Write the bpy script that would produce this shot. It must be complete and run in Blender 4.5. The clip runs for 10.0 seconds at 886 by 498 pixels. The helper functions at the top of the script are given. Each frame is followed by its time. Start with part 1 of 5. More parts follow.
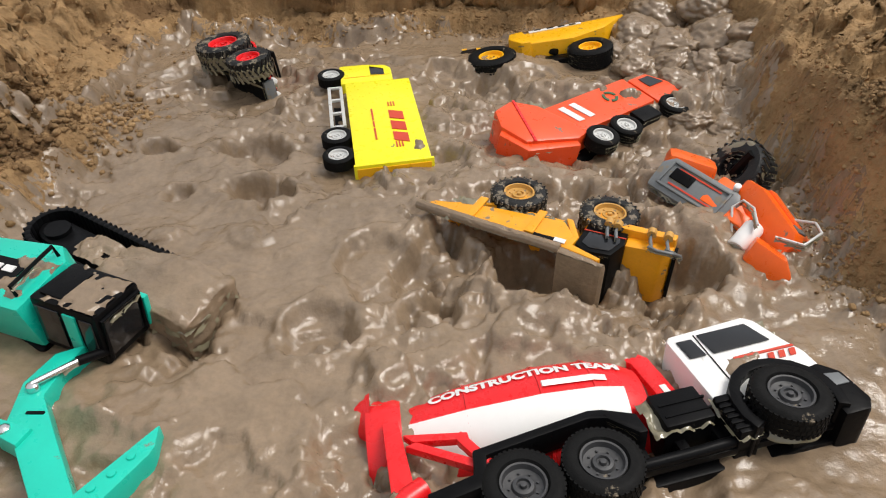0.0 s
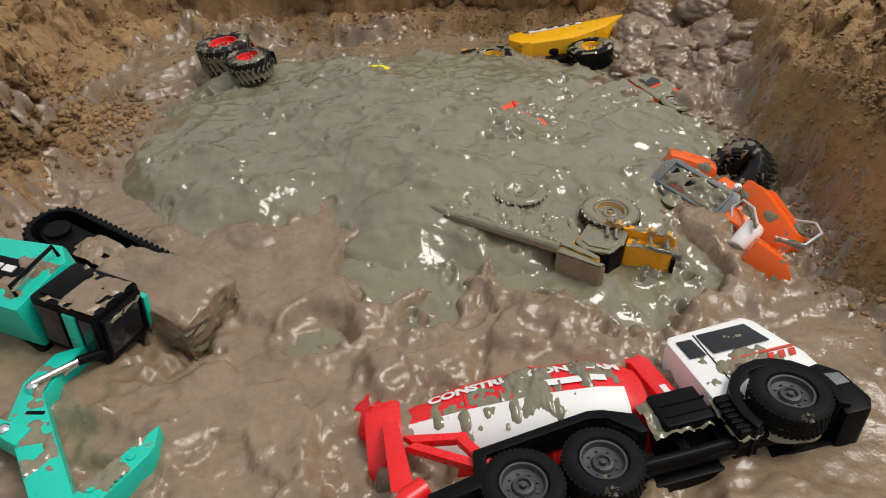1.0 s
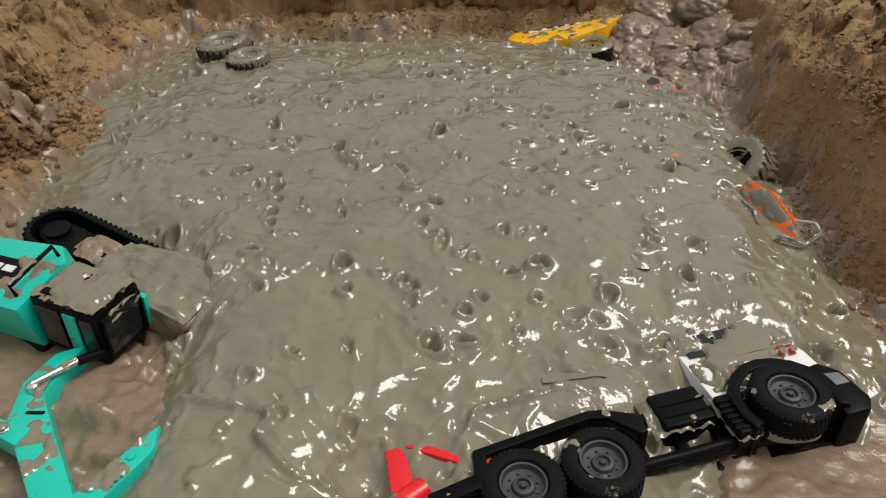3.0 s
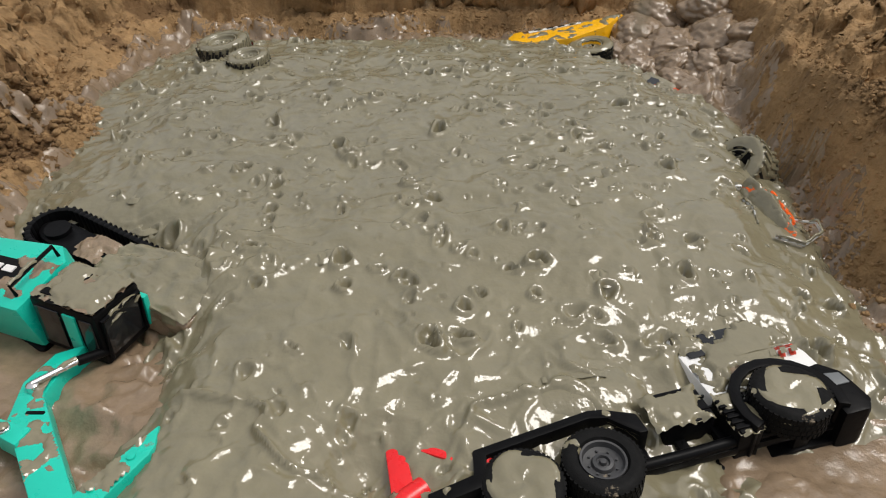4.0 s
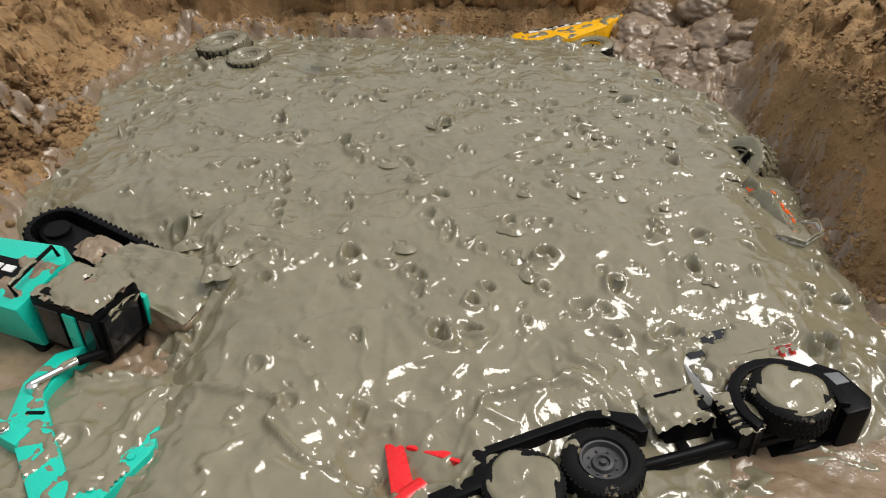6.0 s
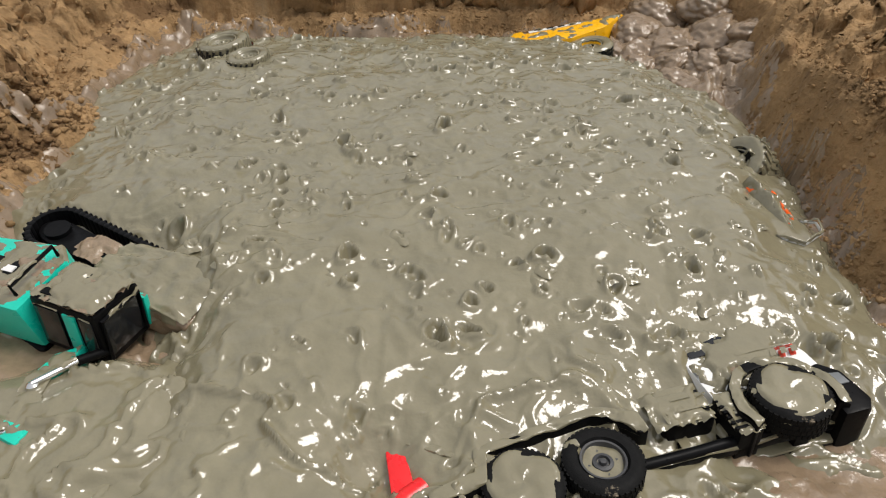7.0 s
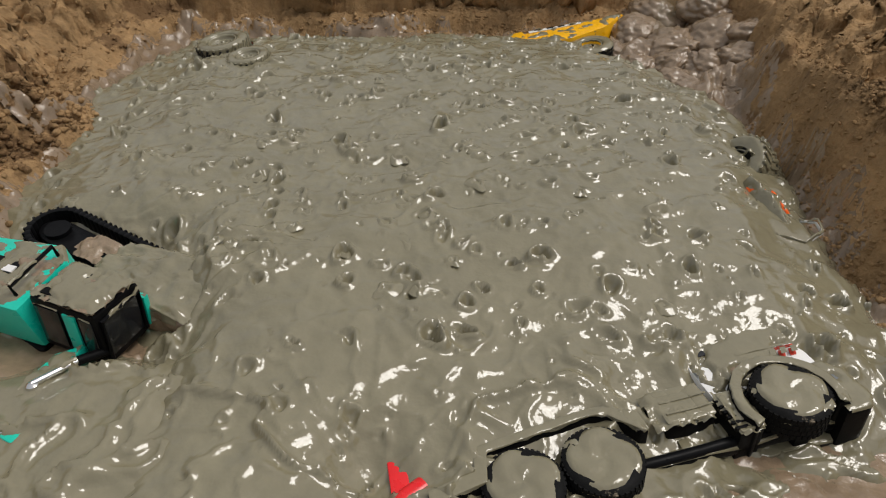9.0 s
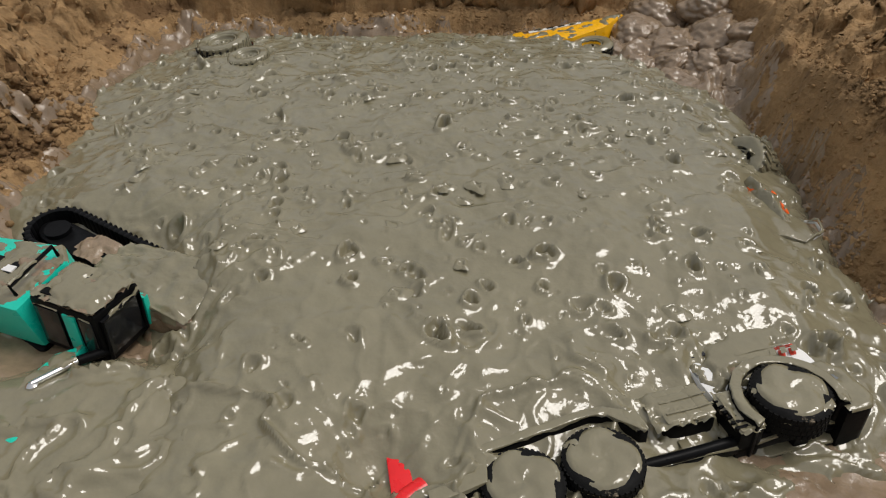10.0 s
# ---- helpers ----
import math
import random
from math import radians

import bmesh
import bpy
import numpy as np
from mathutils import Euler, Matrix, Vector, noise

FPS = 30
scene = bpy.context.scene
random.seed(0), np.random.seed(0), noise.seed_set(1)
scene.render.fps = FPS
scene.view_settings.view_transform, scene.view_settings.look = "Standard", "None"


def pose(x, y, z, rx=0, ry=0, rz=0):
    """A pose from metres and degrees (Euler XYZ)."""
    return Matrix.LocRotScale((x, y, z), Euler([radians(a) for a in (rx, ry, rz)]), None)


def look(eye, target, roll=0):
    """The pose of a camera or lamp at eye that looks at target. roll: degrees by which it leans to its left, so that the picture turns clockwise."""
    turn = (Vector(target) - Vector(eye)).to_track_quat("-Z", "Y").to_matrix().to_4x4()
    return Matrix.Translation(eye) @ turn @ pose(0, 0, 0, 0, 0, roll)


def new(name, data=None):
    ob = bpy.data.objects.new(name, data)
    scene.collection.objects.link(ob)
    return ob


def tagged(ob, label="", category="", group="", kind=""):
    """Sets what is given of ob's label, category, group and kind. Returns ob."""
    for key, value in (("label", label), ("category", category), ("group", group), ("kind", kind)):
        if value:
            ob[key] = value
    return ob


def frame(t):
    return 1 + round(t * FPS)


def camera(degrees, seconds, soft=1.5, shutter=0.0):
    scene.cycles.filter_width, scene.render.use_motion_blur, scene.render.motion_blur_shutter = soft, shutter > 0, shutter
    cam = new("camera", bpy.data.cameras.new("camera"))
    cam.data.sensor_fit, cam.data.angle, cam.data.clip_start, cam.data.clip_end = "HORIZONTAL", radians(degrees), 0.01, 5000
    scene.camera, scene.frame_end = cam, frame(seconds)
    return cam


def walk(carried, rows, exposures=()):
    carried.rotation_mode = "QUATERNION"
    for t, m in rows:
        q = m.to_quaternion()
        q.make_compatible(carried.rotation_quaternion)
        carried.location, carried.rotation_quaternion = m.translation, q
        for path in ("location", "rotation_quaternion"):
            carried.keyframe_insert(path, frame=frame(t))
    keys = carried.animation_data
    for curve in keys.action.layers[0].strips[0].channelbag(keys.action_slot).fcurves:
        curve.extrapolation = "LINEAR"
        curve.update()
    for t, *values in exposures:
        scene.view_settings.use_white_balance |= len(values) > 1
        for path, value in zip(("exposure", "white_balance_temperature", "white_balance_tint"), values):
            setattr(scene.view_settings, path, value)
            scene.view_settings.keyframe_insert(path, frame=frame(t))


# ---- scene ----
cam = camera(68, 10.0, soft=1.1, shutter=0.5)
EYE = (0.0, 0.0, 0.36)
AIM = look(EYE, (0.0, math.cos(radians(36)), 0.36 - math.sin(radians(36))))
walk(cam, [(0.0, AIM), (10.0, AIM)], exposures=[(0.0, 0.30), (0.5, -0.01), (1.5, -0.07), (2.1, -0.22), (2.7, -0.16), (4.0, 0.04), (5.5, 0.06), (6.9, 0.22), (7.5, 0.10), (8.2, -0.14), (10.0, -0.21)])

# ---- light: a bright, hazy sky over the open pit ----
SUN_EL, SUN_AZ = radians(62), radians(82)
world = bpy.data.worlds.new("sky")
scene.world = world
world.use_nodes = True
wn = world.node_tree
sky = wn.nodes.new("ShaderNodeTexSky")
sky.sky_type = "NISHITA"
sky.sun_disc = False
sky.sun_elevation, sky.sun_rotation = SUN_EL, SUN_AZ
sky.dust_density, sky.air_density, sky.ozone_density = 4.0, 1.0, 0.6
# thin white cloud: an even veil, brightest overhead, over the clear sky
geo, parts_xyz = wn.nodes.new("ShaderNodeTexCoord"), wn.nodes.new("ShaderNodeSeparateXYZ")
wn.links.new(geo.outputs["Generated"], parts_xyz.inputs[0])
veil = wn.nodes.new("ShaderNodeMapRange")
veil.inputs["From Min"].default_value, veil.inputs["From Max"].default_value = 0.0, 1.0
veil.inputs["To Min"].default_value, veil.inputs["To Max"].default_value = 3.6, 6.0
wn.links.new(parts_xyz.outputs["Z"], veil.inputs["Value"])
white = wn.nodes.new("ShaderNodeVectorMath")
white.operation = "SCALE"
white.inputs[0].default_value = (1.0, 0.98, 0.93)
wn.links.new(veil.outputs["Result"], white.inputs["Scale"])
cloud = wn.nodes.new("ShaderNodeMix")
cloud.data_type = "RGBA"
cloud.inputs["Factor"].default_value = 0.65
wn.links.new(sky.outputs[0], cloud.inputs["A"])
wn.links.new(white.outputs[0], cloud.inputs["B"])
wn.links.new(cloud.outputs["Result"], wn.nodes["Background"].inputs[0])
wn.nodes["Background"].inputs[1].default_value = 0.135
sun = new("sun", bpy.data.lights.new("sun", "SUN"))
sun.data.energy, sun.data.angle, sun.data.color = 1.7, radians(26), (1.0, 0.97, 0.92)
sd = Vector((math.sin(SUN_AZ) * math.cos(SUN_EL), math.cos(SUN_AZ) * math.cos(SUN_EL), math.sin(SUN_EL)))
sun.matrix_world = look(sd * 5, (0, 0, 0))


# ---- materials ----
def material(name, base, rough=0.5, metal=0.0, var=0.15, scale=40.0, bump=0.0, bump_scale=200.0, coat=0.0, spec=0.5,
             dirt=0.0, dirt_scale=30.0, rough_var=0.1, second=None, dirt_colour=(0.20, 0.165, 0.12), bump_depth=0.002, bump_detail=5.0):
    """Base colour varied at two scales, with relief, and a layer of drying mud in patches."""
    m = bpy.data.materials.new(name)
    m.use_nodes = True
    nt = m.node_tree
    bsdf = nt.nodes["Principled BSDF"]
    co = nt.nodes.new("ShaderNodeTexCoord")

    def noise_at(s, detail=6.0, r=0.6):
        n = nt.nodes.new("ShaderNodeTexNoise")
        n.inputs["Scale"].default_value, n.inputs["Detail"].default_value, n.inputs["Roughness"].default_value = s, detail, r
        nt.links.new(co.outputs["Object"], n.inputs["Vector"])
        return n.outputs["Fac"]

    def mix(fac, a, b):
        n = nt.nodes.new("ShaderNodeMix")
        n.data_type = "RGBA"
        nt.links.new(fac, n.inputs["Factor"])
        for sock, v in ((n.inputs["A"], a), (n.inputs["B"], b)):
            if isinstance(v, tuple):
                sock.default_value = (*v, 1)
            else:
                nt.links.new(v, sock)
        return n.outputs["Result"]

    def ramp(fac, lo, hi):
        n = nt.nodes.new("ShaderNodeMapRange")
        n.inputs["From Min"].default_value, n.inputs["From Max"].default_value = lo, hi
        nt.links.new(fac, n.inputs["Value"])
        return n.outputs["Result"]

    lo = tuple(c * (1 - var) for c in base)
    hi = tuple(min(1.0, c * (1 + var)) for c in base)
    colour = mix(ramp(noise_at(scale), 0.3, 0.7), lo, second or hi)
    fine = mix(ramp(noise_at(scale * 7), 0.35, 0.65), tuple(c * (1 - var * 0.6) for c in base), hi)
    half = nt.nodes.new("ShaderNodeMix")
    half.data_type = "RGBA"
    half.inputs["Factor"].default_value = 0.35
    nt.links.new(colour, half.inputs["A"])
    nt.links.new(fine, half.inputs["B"])
    colour = half.outputs["Result"]
    rmap = nt.nodes.new("ShaderNodeMapRange")
    rmap.inputs["From Min"].default_value, rmap.inputs["From Max"].default_value = 0.3, 0.7
    rmap.inputs["To Min"].default_value, rmap.inputs["To Max"].default_value = max(0.02, rough - rough_var), min(1, rough + rough_var)
    nt.links.new(noise_at(scale * 2.3), rmap.inputs["Value"])
    if dirt > 0:
        patch = ramp(noise_at(dirt_scale, 8.0, 0.62), 0.72 - dirt * 0.4, 0.75 - dirt * 0.4)
        colour = mix(patch, colour, dirt_colour)
    nt.links.new(colour, bsdf.inputs["Base Color"])
    nt.links.new(rmap.outputs["Result"], bsdf.inputs["Roughness"])
    bsdf.inputs["Metallic"].default_value = metal
    bsdf.inputs["Specular IOR Level"].default_value = spec
    bsdf.inputs["Coat Weight"].default_value = coat
    bsdf.inputs["Coat Roughness"].default_value = 0.06
    if bump > 0:
        b = nt.nodes.new("ShaderNodeBump")
        b.inputs["Strength"].default_value, b.inputs["Distance"].default_value = min(1.0, bump), bump_depth
        nt.links.new(noise_at(bump_scale, bump_detail), b.inputs["Height"])
        nt.links.new(b.outputs["Normal"], bsdf.inputs["Normal"])
    return m


MUD = material("wet_mud", (0.245, 0.176, 0.114), 0.115, var=0.25, scale=26, bump=0.5, bump_scale=140, bump_depth=0.0022, bump_detail=5.0, rough_var=0.07, spec=0.6)
FRESH = material("fresh_mud", (0.215, 0.192, 0.122), 0.085, var=0.14, scale=14, bump=0.6, bump_scale=46, bump_depth=0.0030, bump_detail=3.5, rough_var=0.04, spec=0.8)
SOIL = material("sandy_soil", (0.31, 0.19, 0.088), 0.85, var=0.55, scale=11, bump=1.0, bump_scale=120, bump_depth=0.005, bump_detail=9.0, spec=0.25, second=(0.47, 0.30, 0.145),
                dirt=0.40, dirt_scale=6.5, dirt_colour=(0.175, 0.102, 0.047))
TOPSOIL = material("dry_topsoil", (0.26, 0.17, 0.095), 0.9, var=0.35, scale=6, bump=1.0, bump_scale=90, spec=0.2)
RED = material("red_plastic", (0.78, 0.014, 0.018), 0.3, var=0.08, dirt=0.15, dirt_scale=45, bump=0.05)
WHITE = material("white_plastic", (0.88, 0.87, 0.85), 0.35, var=0.04, dirt=0.12, dirt_scale=45)
BLACK = material("black_plastic", (0.005, 0.005, 0.0055), 0.36, spec=0.08, var=0.3, dirt=0.1, dirt_scale=60, bump=0.1)
RUBBER = material("tyre_rubber", (0.009, 0.009, 0.009), 0.6, spec=0.08, var=0.3, dirt=0.16, dirt_scale=70, bump=0.25, bump_scale=300)
RUBBER_MUD = material("muddy_tyre_rubber", (0.012, 0.012, 0.012), 0.55, spec=0.3, var=0.3, dirt=0.42, dirt_scale=80, bump=0.4, bump_scale=300)
GREY = material("grey_plastic", (0.16, 0.17, 0.175), 0.4, var=0.12, dirt=0.3, dirt_scale=60)
DGREY = material("dark_grey_rim", (0.045, 0.045, 0.047), 0.45, var=0.2, dirt=0.15, dirt_scale=90)
YELLOW = material("lemon_plastic", (0.95, 0.85, 0.015), 0.32, var=0.05, dirt=0.06, dirt_scale=50)
GOLD = material("golden_yellow_plastic", (0.92, 0.47, 0.008), 0.32, var=0.08, dirt=0.16, dirt_scale=55)
OCHRE = material("amber_yellow_plastic", (0.86, 0.36, 0.01), 0.35, var=0.1, dirt=0.22, dirt_scale=50)
TAN = material("tan_rim", (0.55, 0.30, 0.07), 0.4, var=0.15, dirt=0.3, dirt_scale=110)
ORANGE = material("orange_plastic", (0.95, 0.13, 0.006), 0.34, var=0.08, dirt=0.18, dirt_scale=55)
VERMILION = material("vermilion_plastic", (0.90, 0.085, 0.014), 0.34, var=0.08, dirt=0.2, dirt_scale=50)
TEAL = material("teal_plastic", (0.008, 0.55, 0.41), 0.33, var=0.06, dirt=0.1, dirt_scale=50)
GLASS = material("dark_window", (0.012, 0.013, 0.015), 0.12, var=0.3, dirt=0.12, dirt_scale=60)
CHROME = material("chrome", (0.7, 0.7, 0.7), 0.2, metal=1.0, var=0.05, dirt=0.1, dirt_scale=90)
SILVER = material("silver_rim", (0.6, 0.6, 0.58), 0.35, var=0.1, dirt=0.25, dirt_scale=110)
PRINT_RED = material("red_print", (0.62, 0.05, 0.02), 0.4, var=0.08)
PRINT_WHITE = material("white_print", (0.82, 0.81, 0.79), 0.4, var=0.03, dirt=0.06, dirt_scale=70)
PRINT_GREEN = material("green_print", (0.03, 0.12, 0.05), 0.45, var=0.1)


# ---- mesh helpers ----
def finish(name, bm, mat, angle=38):
    bmesh.ops.recalc_face_normals(bm, faces=bm.faces)
    me = bpy.data.meshes.new(name)
    bm.to_mesh(me)
    bm.free()
    me.materials.append(mat)
    me.shade_smooth()
    me.set_sharp_from_angle(angle=radians(angle))
    return me


def part(name, bm, mat, parent, label="", m=None):
    ob = new(name, finish(name, bm, mat))
    ob.parent = parent
    if m is not None:
        ob.matrix_basis = m
    return tagged(ob, label)


def thing(name, m, s, label, category, group=""):
    ob = new(name)
    ob.empty_display_size = 0.05
    ob.matrix_basis = m @ Matrix.Diagonal((s, s, s, 1))
    return tagged(ob, label, category, group)


def box(x0, x1, y0, y1, z0, z1, bevel=0.002, bm=None, m=None):
    out = bm or bmesh.new()
    mm = Matrix.Translation(((x0 + x1) / 2, (y0 + y1) / 2, (z0 + z1) / 2)) @ Matrix.Diagonal((abs(x1 - x0), abs(y1 - y0), abs(z1 - z0), 1))
    one = bmesh.new()
    bmesh.ops.create_cube(one, size=1.0, matrix=(m or Matrix()) @ mm)
    if bevel > 0:
        bmesh.ops.bevel(one, geom=list(one.edges), offset=bevel, segments=2, profile=0.6, affect="EDGES")
    return merge(out, one)


def merge(out, one):
    me = bpy.data.meshes.new("scratch")
    one.to_mesh(me)
    one.free()
    out.from_mesh(me)
    bpy.data.meshes.remove(me)
    return out


def prism(outline, y0, y1, bevel=0.0015, bm=None, axis="y"):
    """A plate: an outline in (x, z) pushed through y (or an outline in (x, y) pushed through z)."""
    out = bm or bmesh.new()
    one = bmesh.new()
    put = (lambda a, b, c: (a, c, b)) if axis == "y" else (lambda a, b, c: (a, b, c))
    lo = [one.verts.new(put(a, b, y0)) for a, b in outline]
    hi = [one.verts.new(put(a, b, y1)) for a, b in outline]
    one.faces.new(lo)
    one.faces.new(hi[::-1])
    n = len(outline)
    for i in range(n):
        one.faces.new((lo[i], hi[i], hi[(i + 1) % n], lo[(i + 1) % n]))
    bmesh.ops.recalc_face_normals(one, faces=one.faces)
    if bevel > 0:
        bmesh.ops.bevel(one, geom=list(one.edges), offset=bevel, segments=2, profile=0.6, affect="EDGES")
    return merge(out, one)


def lathe(profile, seg=32, m=None, bm=None, a0=0.0, a1=360.0):
    """A profile of (along, radius) turned round the local x axis; angle 0 is -y, 90 is +z."""
    out = bm or bmesh.new()
    full = abs(a1 - a0) >= 359.9
    cols = seg if full else seg + 1
    mm = m or Matrix()
    grid = []
    for i in range(cols):
        a = radians(a0 + (a1 - a0) * i / seg)
        grid.append([out.verts.new(mm @ Vector((x, -r * math.cos(a), r * math.sin(a)))) for x, r in profile])
    for i in range(seg):
        p, q = grid[i], grid[(i + 1) % cols]
        for j in range(len(profile) - 1):
            out.faces.new((p[j], q[j], q[j + 1], p[j + 1]))
    bmesh.ops.remove_doubles(out, verts=out.verts, dist=1e-6)
    return out


def tube(points, r, seg=8, bm=None):
    out = bm or bmesh.new()
    rings = []
    pts = [Vector(p) for p in points]
    for i, p in enumerate(pts):
        d = (pts[min(i + 1, len(pts) - 1)] - pts[max(i - 1, 0)]).normalized()
        q = d.to_track_quat("X", "Z").to_matrix()
        rings.append([out.verts.new(p + q @ Vector((0, r * math.cos(k * math.tau / seg), r * math.sin(k * math.tau / seg)))) for k in range(seg)])
    for a, b in zip(rings, rings[1:]):
        for k in range(seg):
            out.faces.new((a[k], a[(k + 1) % seg], b[(k + 1) % seg], b[k]))
    out.faces.new(rings[0][::-1])
    out.faces.new(rings[-1])
    return out


def wheel(parent, x, y, z, r, w, rim_mat, tyre_mat=None, lugs=0, side=-1, rim_r=0.58, spokes=8, bolt=True):
    """Tyre with its tread and a dished rim; the hub faces local -y (side=-1) or +y."""
    turn = Matrix.Translation((x, y, z)) @ (pose(0, 0, 0, 0, 0, 90) if side < 0 else pose(0, 0, 0, 0, 0, -90))
    # after the turn, local -x faces outwards
    h = w / 2
    bm = lathe([(-h * 0.7, r * rim_r), (-h * 0.96, r * (rim_r + 0.06)), (-h, r * (rim_r + 0.2)), (-h * 0.96, r * 0.9), (-h * 0.78, r * 0.985), (-h * 0.5, r),
                (h * 0.5, r), (h * 0.78, r * 0.985), (h * 0.96, r * 0.9), (h, r * 0.7), (h * 0.7, r * rim_r)], 40)
    if not lugs:
        for row in (-0.62, -0.2, 0.22, 0.64):
            for i in range(44):
                box(h * (row - 0.16), h * (row + 0.16), -r * 0.045, r * 0.045, r * 0.975, r * 1.018, 0, bm, pose(0, 0, 0, 360.0 * (i + (0.5 if row in (-0.2, 0.64) else 0)) / 44))
    tyre = part("wheel", bm, tyre_mat or RUBBER, parent, "", turn)
    for s in (-1, 1) if lugs else ():
        lug = finish("lug", box(-h * 0.46 + s * h * 0.5, h * 0.46 + s * h * 0.5, -r * 0.05, r * 0.05, r * 0.96, r * 1.035, r * 0.015, None, pose(0, 0, 0, 0, 0, 24 * s)), tyre_mat or RUBBER)
        for i in range(lugs):
            ob = new("lug", lug)
            ob.parent = tyre
            ob.matrix_basis = pose(0, 0, 0, 360.0 * i / lugs + (180.0 / lugs if s > 0 else 0))
    rr = r * rim_r
    bm = lathe([(-h * 0.72, rr * 1.02), (-h * 0.86, rr * 0.99), (-h * 0.84, rr * 0.9), (-h * 0.5, rr * 0.84), (-h * 0.42, rr * 0.5), (-h * 0.62, rr * 0.44), (-h * 0.66, rr * 0.3),
                (-h * 0.5, rr * 0.26), (-h * 0.5, rr * 0.16), (-h * 0.72, rr * 0.13), (-h * 0.74, 0.0)], 32)
    if bolt:
        for i in range(spokes):
            lathe([(-h * 0.56, 0.0), (-h * 0.56, rr * 0.055), (-h * 0.4, rr * 0.055)], 8, pose(0, 0, 0, 360.0 * i / spokes) @ Matrix.Translation((0, 0, rr * 0.62)), bm)
    part("rim", bm, rim_mat, tyre)
    return tyre


# ---- numeric noise for the heightfields ----
def lattice(x, y, seed):
    n = (x.astype(np.int64) * 374761393 + y.astype(np.int64) * 668265263 + seed * 982451653) & 0x7FFFFFFF
    n = ((n ^ (n >> 13)) * 1274126177) & 0x7FFFFFFF
    return ((n ^ (n >> 16)) & 0xFFFF) / 32768.0 - 1.0


def vnoise(x, y, seed=0):
    xi, yi = np.floor(x), np.floor(y)
    u, v = x - xi, y - yi
    u, v = u * u * u * (u * (u * 6 - 15) + 10), v * v * v * (v * (v * 6 - 15) + 10)
    a, b, c, d = lattice(xi, yi, seed), lattice(xi + 1, yi, seed), lattice(xi, yi + 1, seed), lattice(xi + 1, yi + 1, seed)
    return (a * (1 - u) + b * u) * (1 - v) + (c * (1 - u) + d * u) * v


def fbm(x, y, freq, octaves=4, seed=0, gain=0.5):
    out, amp = np.zeros_like(x), 1.0
    for k in range(octaves):
        c, s = math.cos(0.6 * k), math.sin(0.6 * k)
        out = out + amp * vnoise((x * c - y * s) * freq, (x * s + y * c) * freq, seed + k)
        freq, amp = freq * 2.03, amp * gain
    return out


def smooth(a, b, x):
    t = np.clip((x - a) / (b - a), 0, 1)
    return t * t * (3 - 2 * t)


def sheet(name, x0, x1, y0, y1, step, height, mat, keep=None, shift=None):
    """A heightfield over a rectangle; keep(x, y) picks its faces."""
    nx, ny = int((x1 - x0) / step) + 1, int((y1 - y0) / step) + 1
    X, Y = np.meshgrid(np.linspace(x0, x1, nx), np.linspace(y0, y1, ny))
    Z = height(X, Y)
    i = np.arange(nx * ny).reshape(ny, nx)
    quads = np.stack([i[:-1, :-1], i[:-1, 1:], i[1:, 1:], i[1:, :-1]], -1).reshape(-1, 4)
    if keep:
        cx, cy = (X.ravel()[quads]).mean(1), (Y.ravel()[quads]).mean(1)
        quads = quads[keep(cx, cy)]
    if shift:
        dx, dy = shift(X, Y)
        X, Y = X + dx, Y + dy
    used, inv = np.unique(quads, return_inverse=True)
    co = np.stack([X.ravel(), Y.ravel(), Z.ravel()], -1)[used]
    me = bpy.data.meshes.new(name)
    me.from_pydata(co.tolist(), [], inv.reshape(-1, 4).tolist())
    me.materials.append(mat)
    me.shade_smooth()
    return new(name, me)


# ---- the pit: mud floor, soil walls and the ground above ----
PIT = [(-0.62, -0.25), (-0.44, 0.36), (-0.405, 0.46), (-0.395, 0.56), (-0.375, 0.67), (-0.385, 0.72), (-0.435, 0.78), (-0.47, 0.93), (-0.445, 1.07), (-0.30, 1.085), (0.30, 1.10), (0.42, 0.99), (0.395, 0.83), (0.365, 0.70), (0.352, 0.54), (0.338, 0.44), (0.362, 0.39), (0.42, 0.30), (0.52, -0.25)]


def outside(x, y, line=None):
    """Distance outside an outline, the pit's by default (negative inside)."""
    line = line or PIT
    best = np.full_like(x, 9.0)
    sign = np.zeros_like(x, dtype=bool)
    n = len(line)
    for k in range(n):
        (ax, ay), (bx, by) = line[k], line[(k + 1) % n]
        ex, ey = bx - ax, by - ay
        t = np.clip(((x - ax) * ex + (y - ay) * ey) / (ex * ex + ey * ey), 0, 1)
        best = np.minimum(best, np.hypot(x - ax - t * ex, y - ay - t * ey))
        cross = ((ay > y) != (by > y)) & (x < (bx - ax) * (y - ay) / (by - ay + 1e-12) + ax)
        sign ^= cross
    return np.where(sign, -best, best)


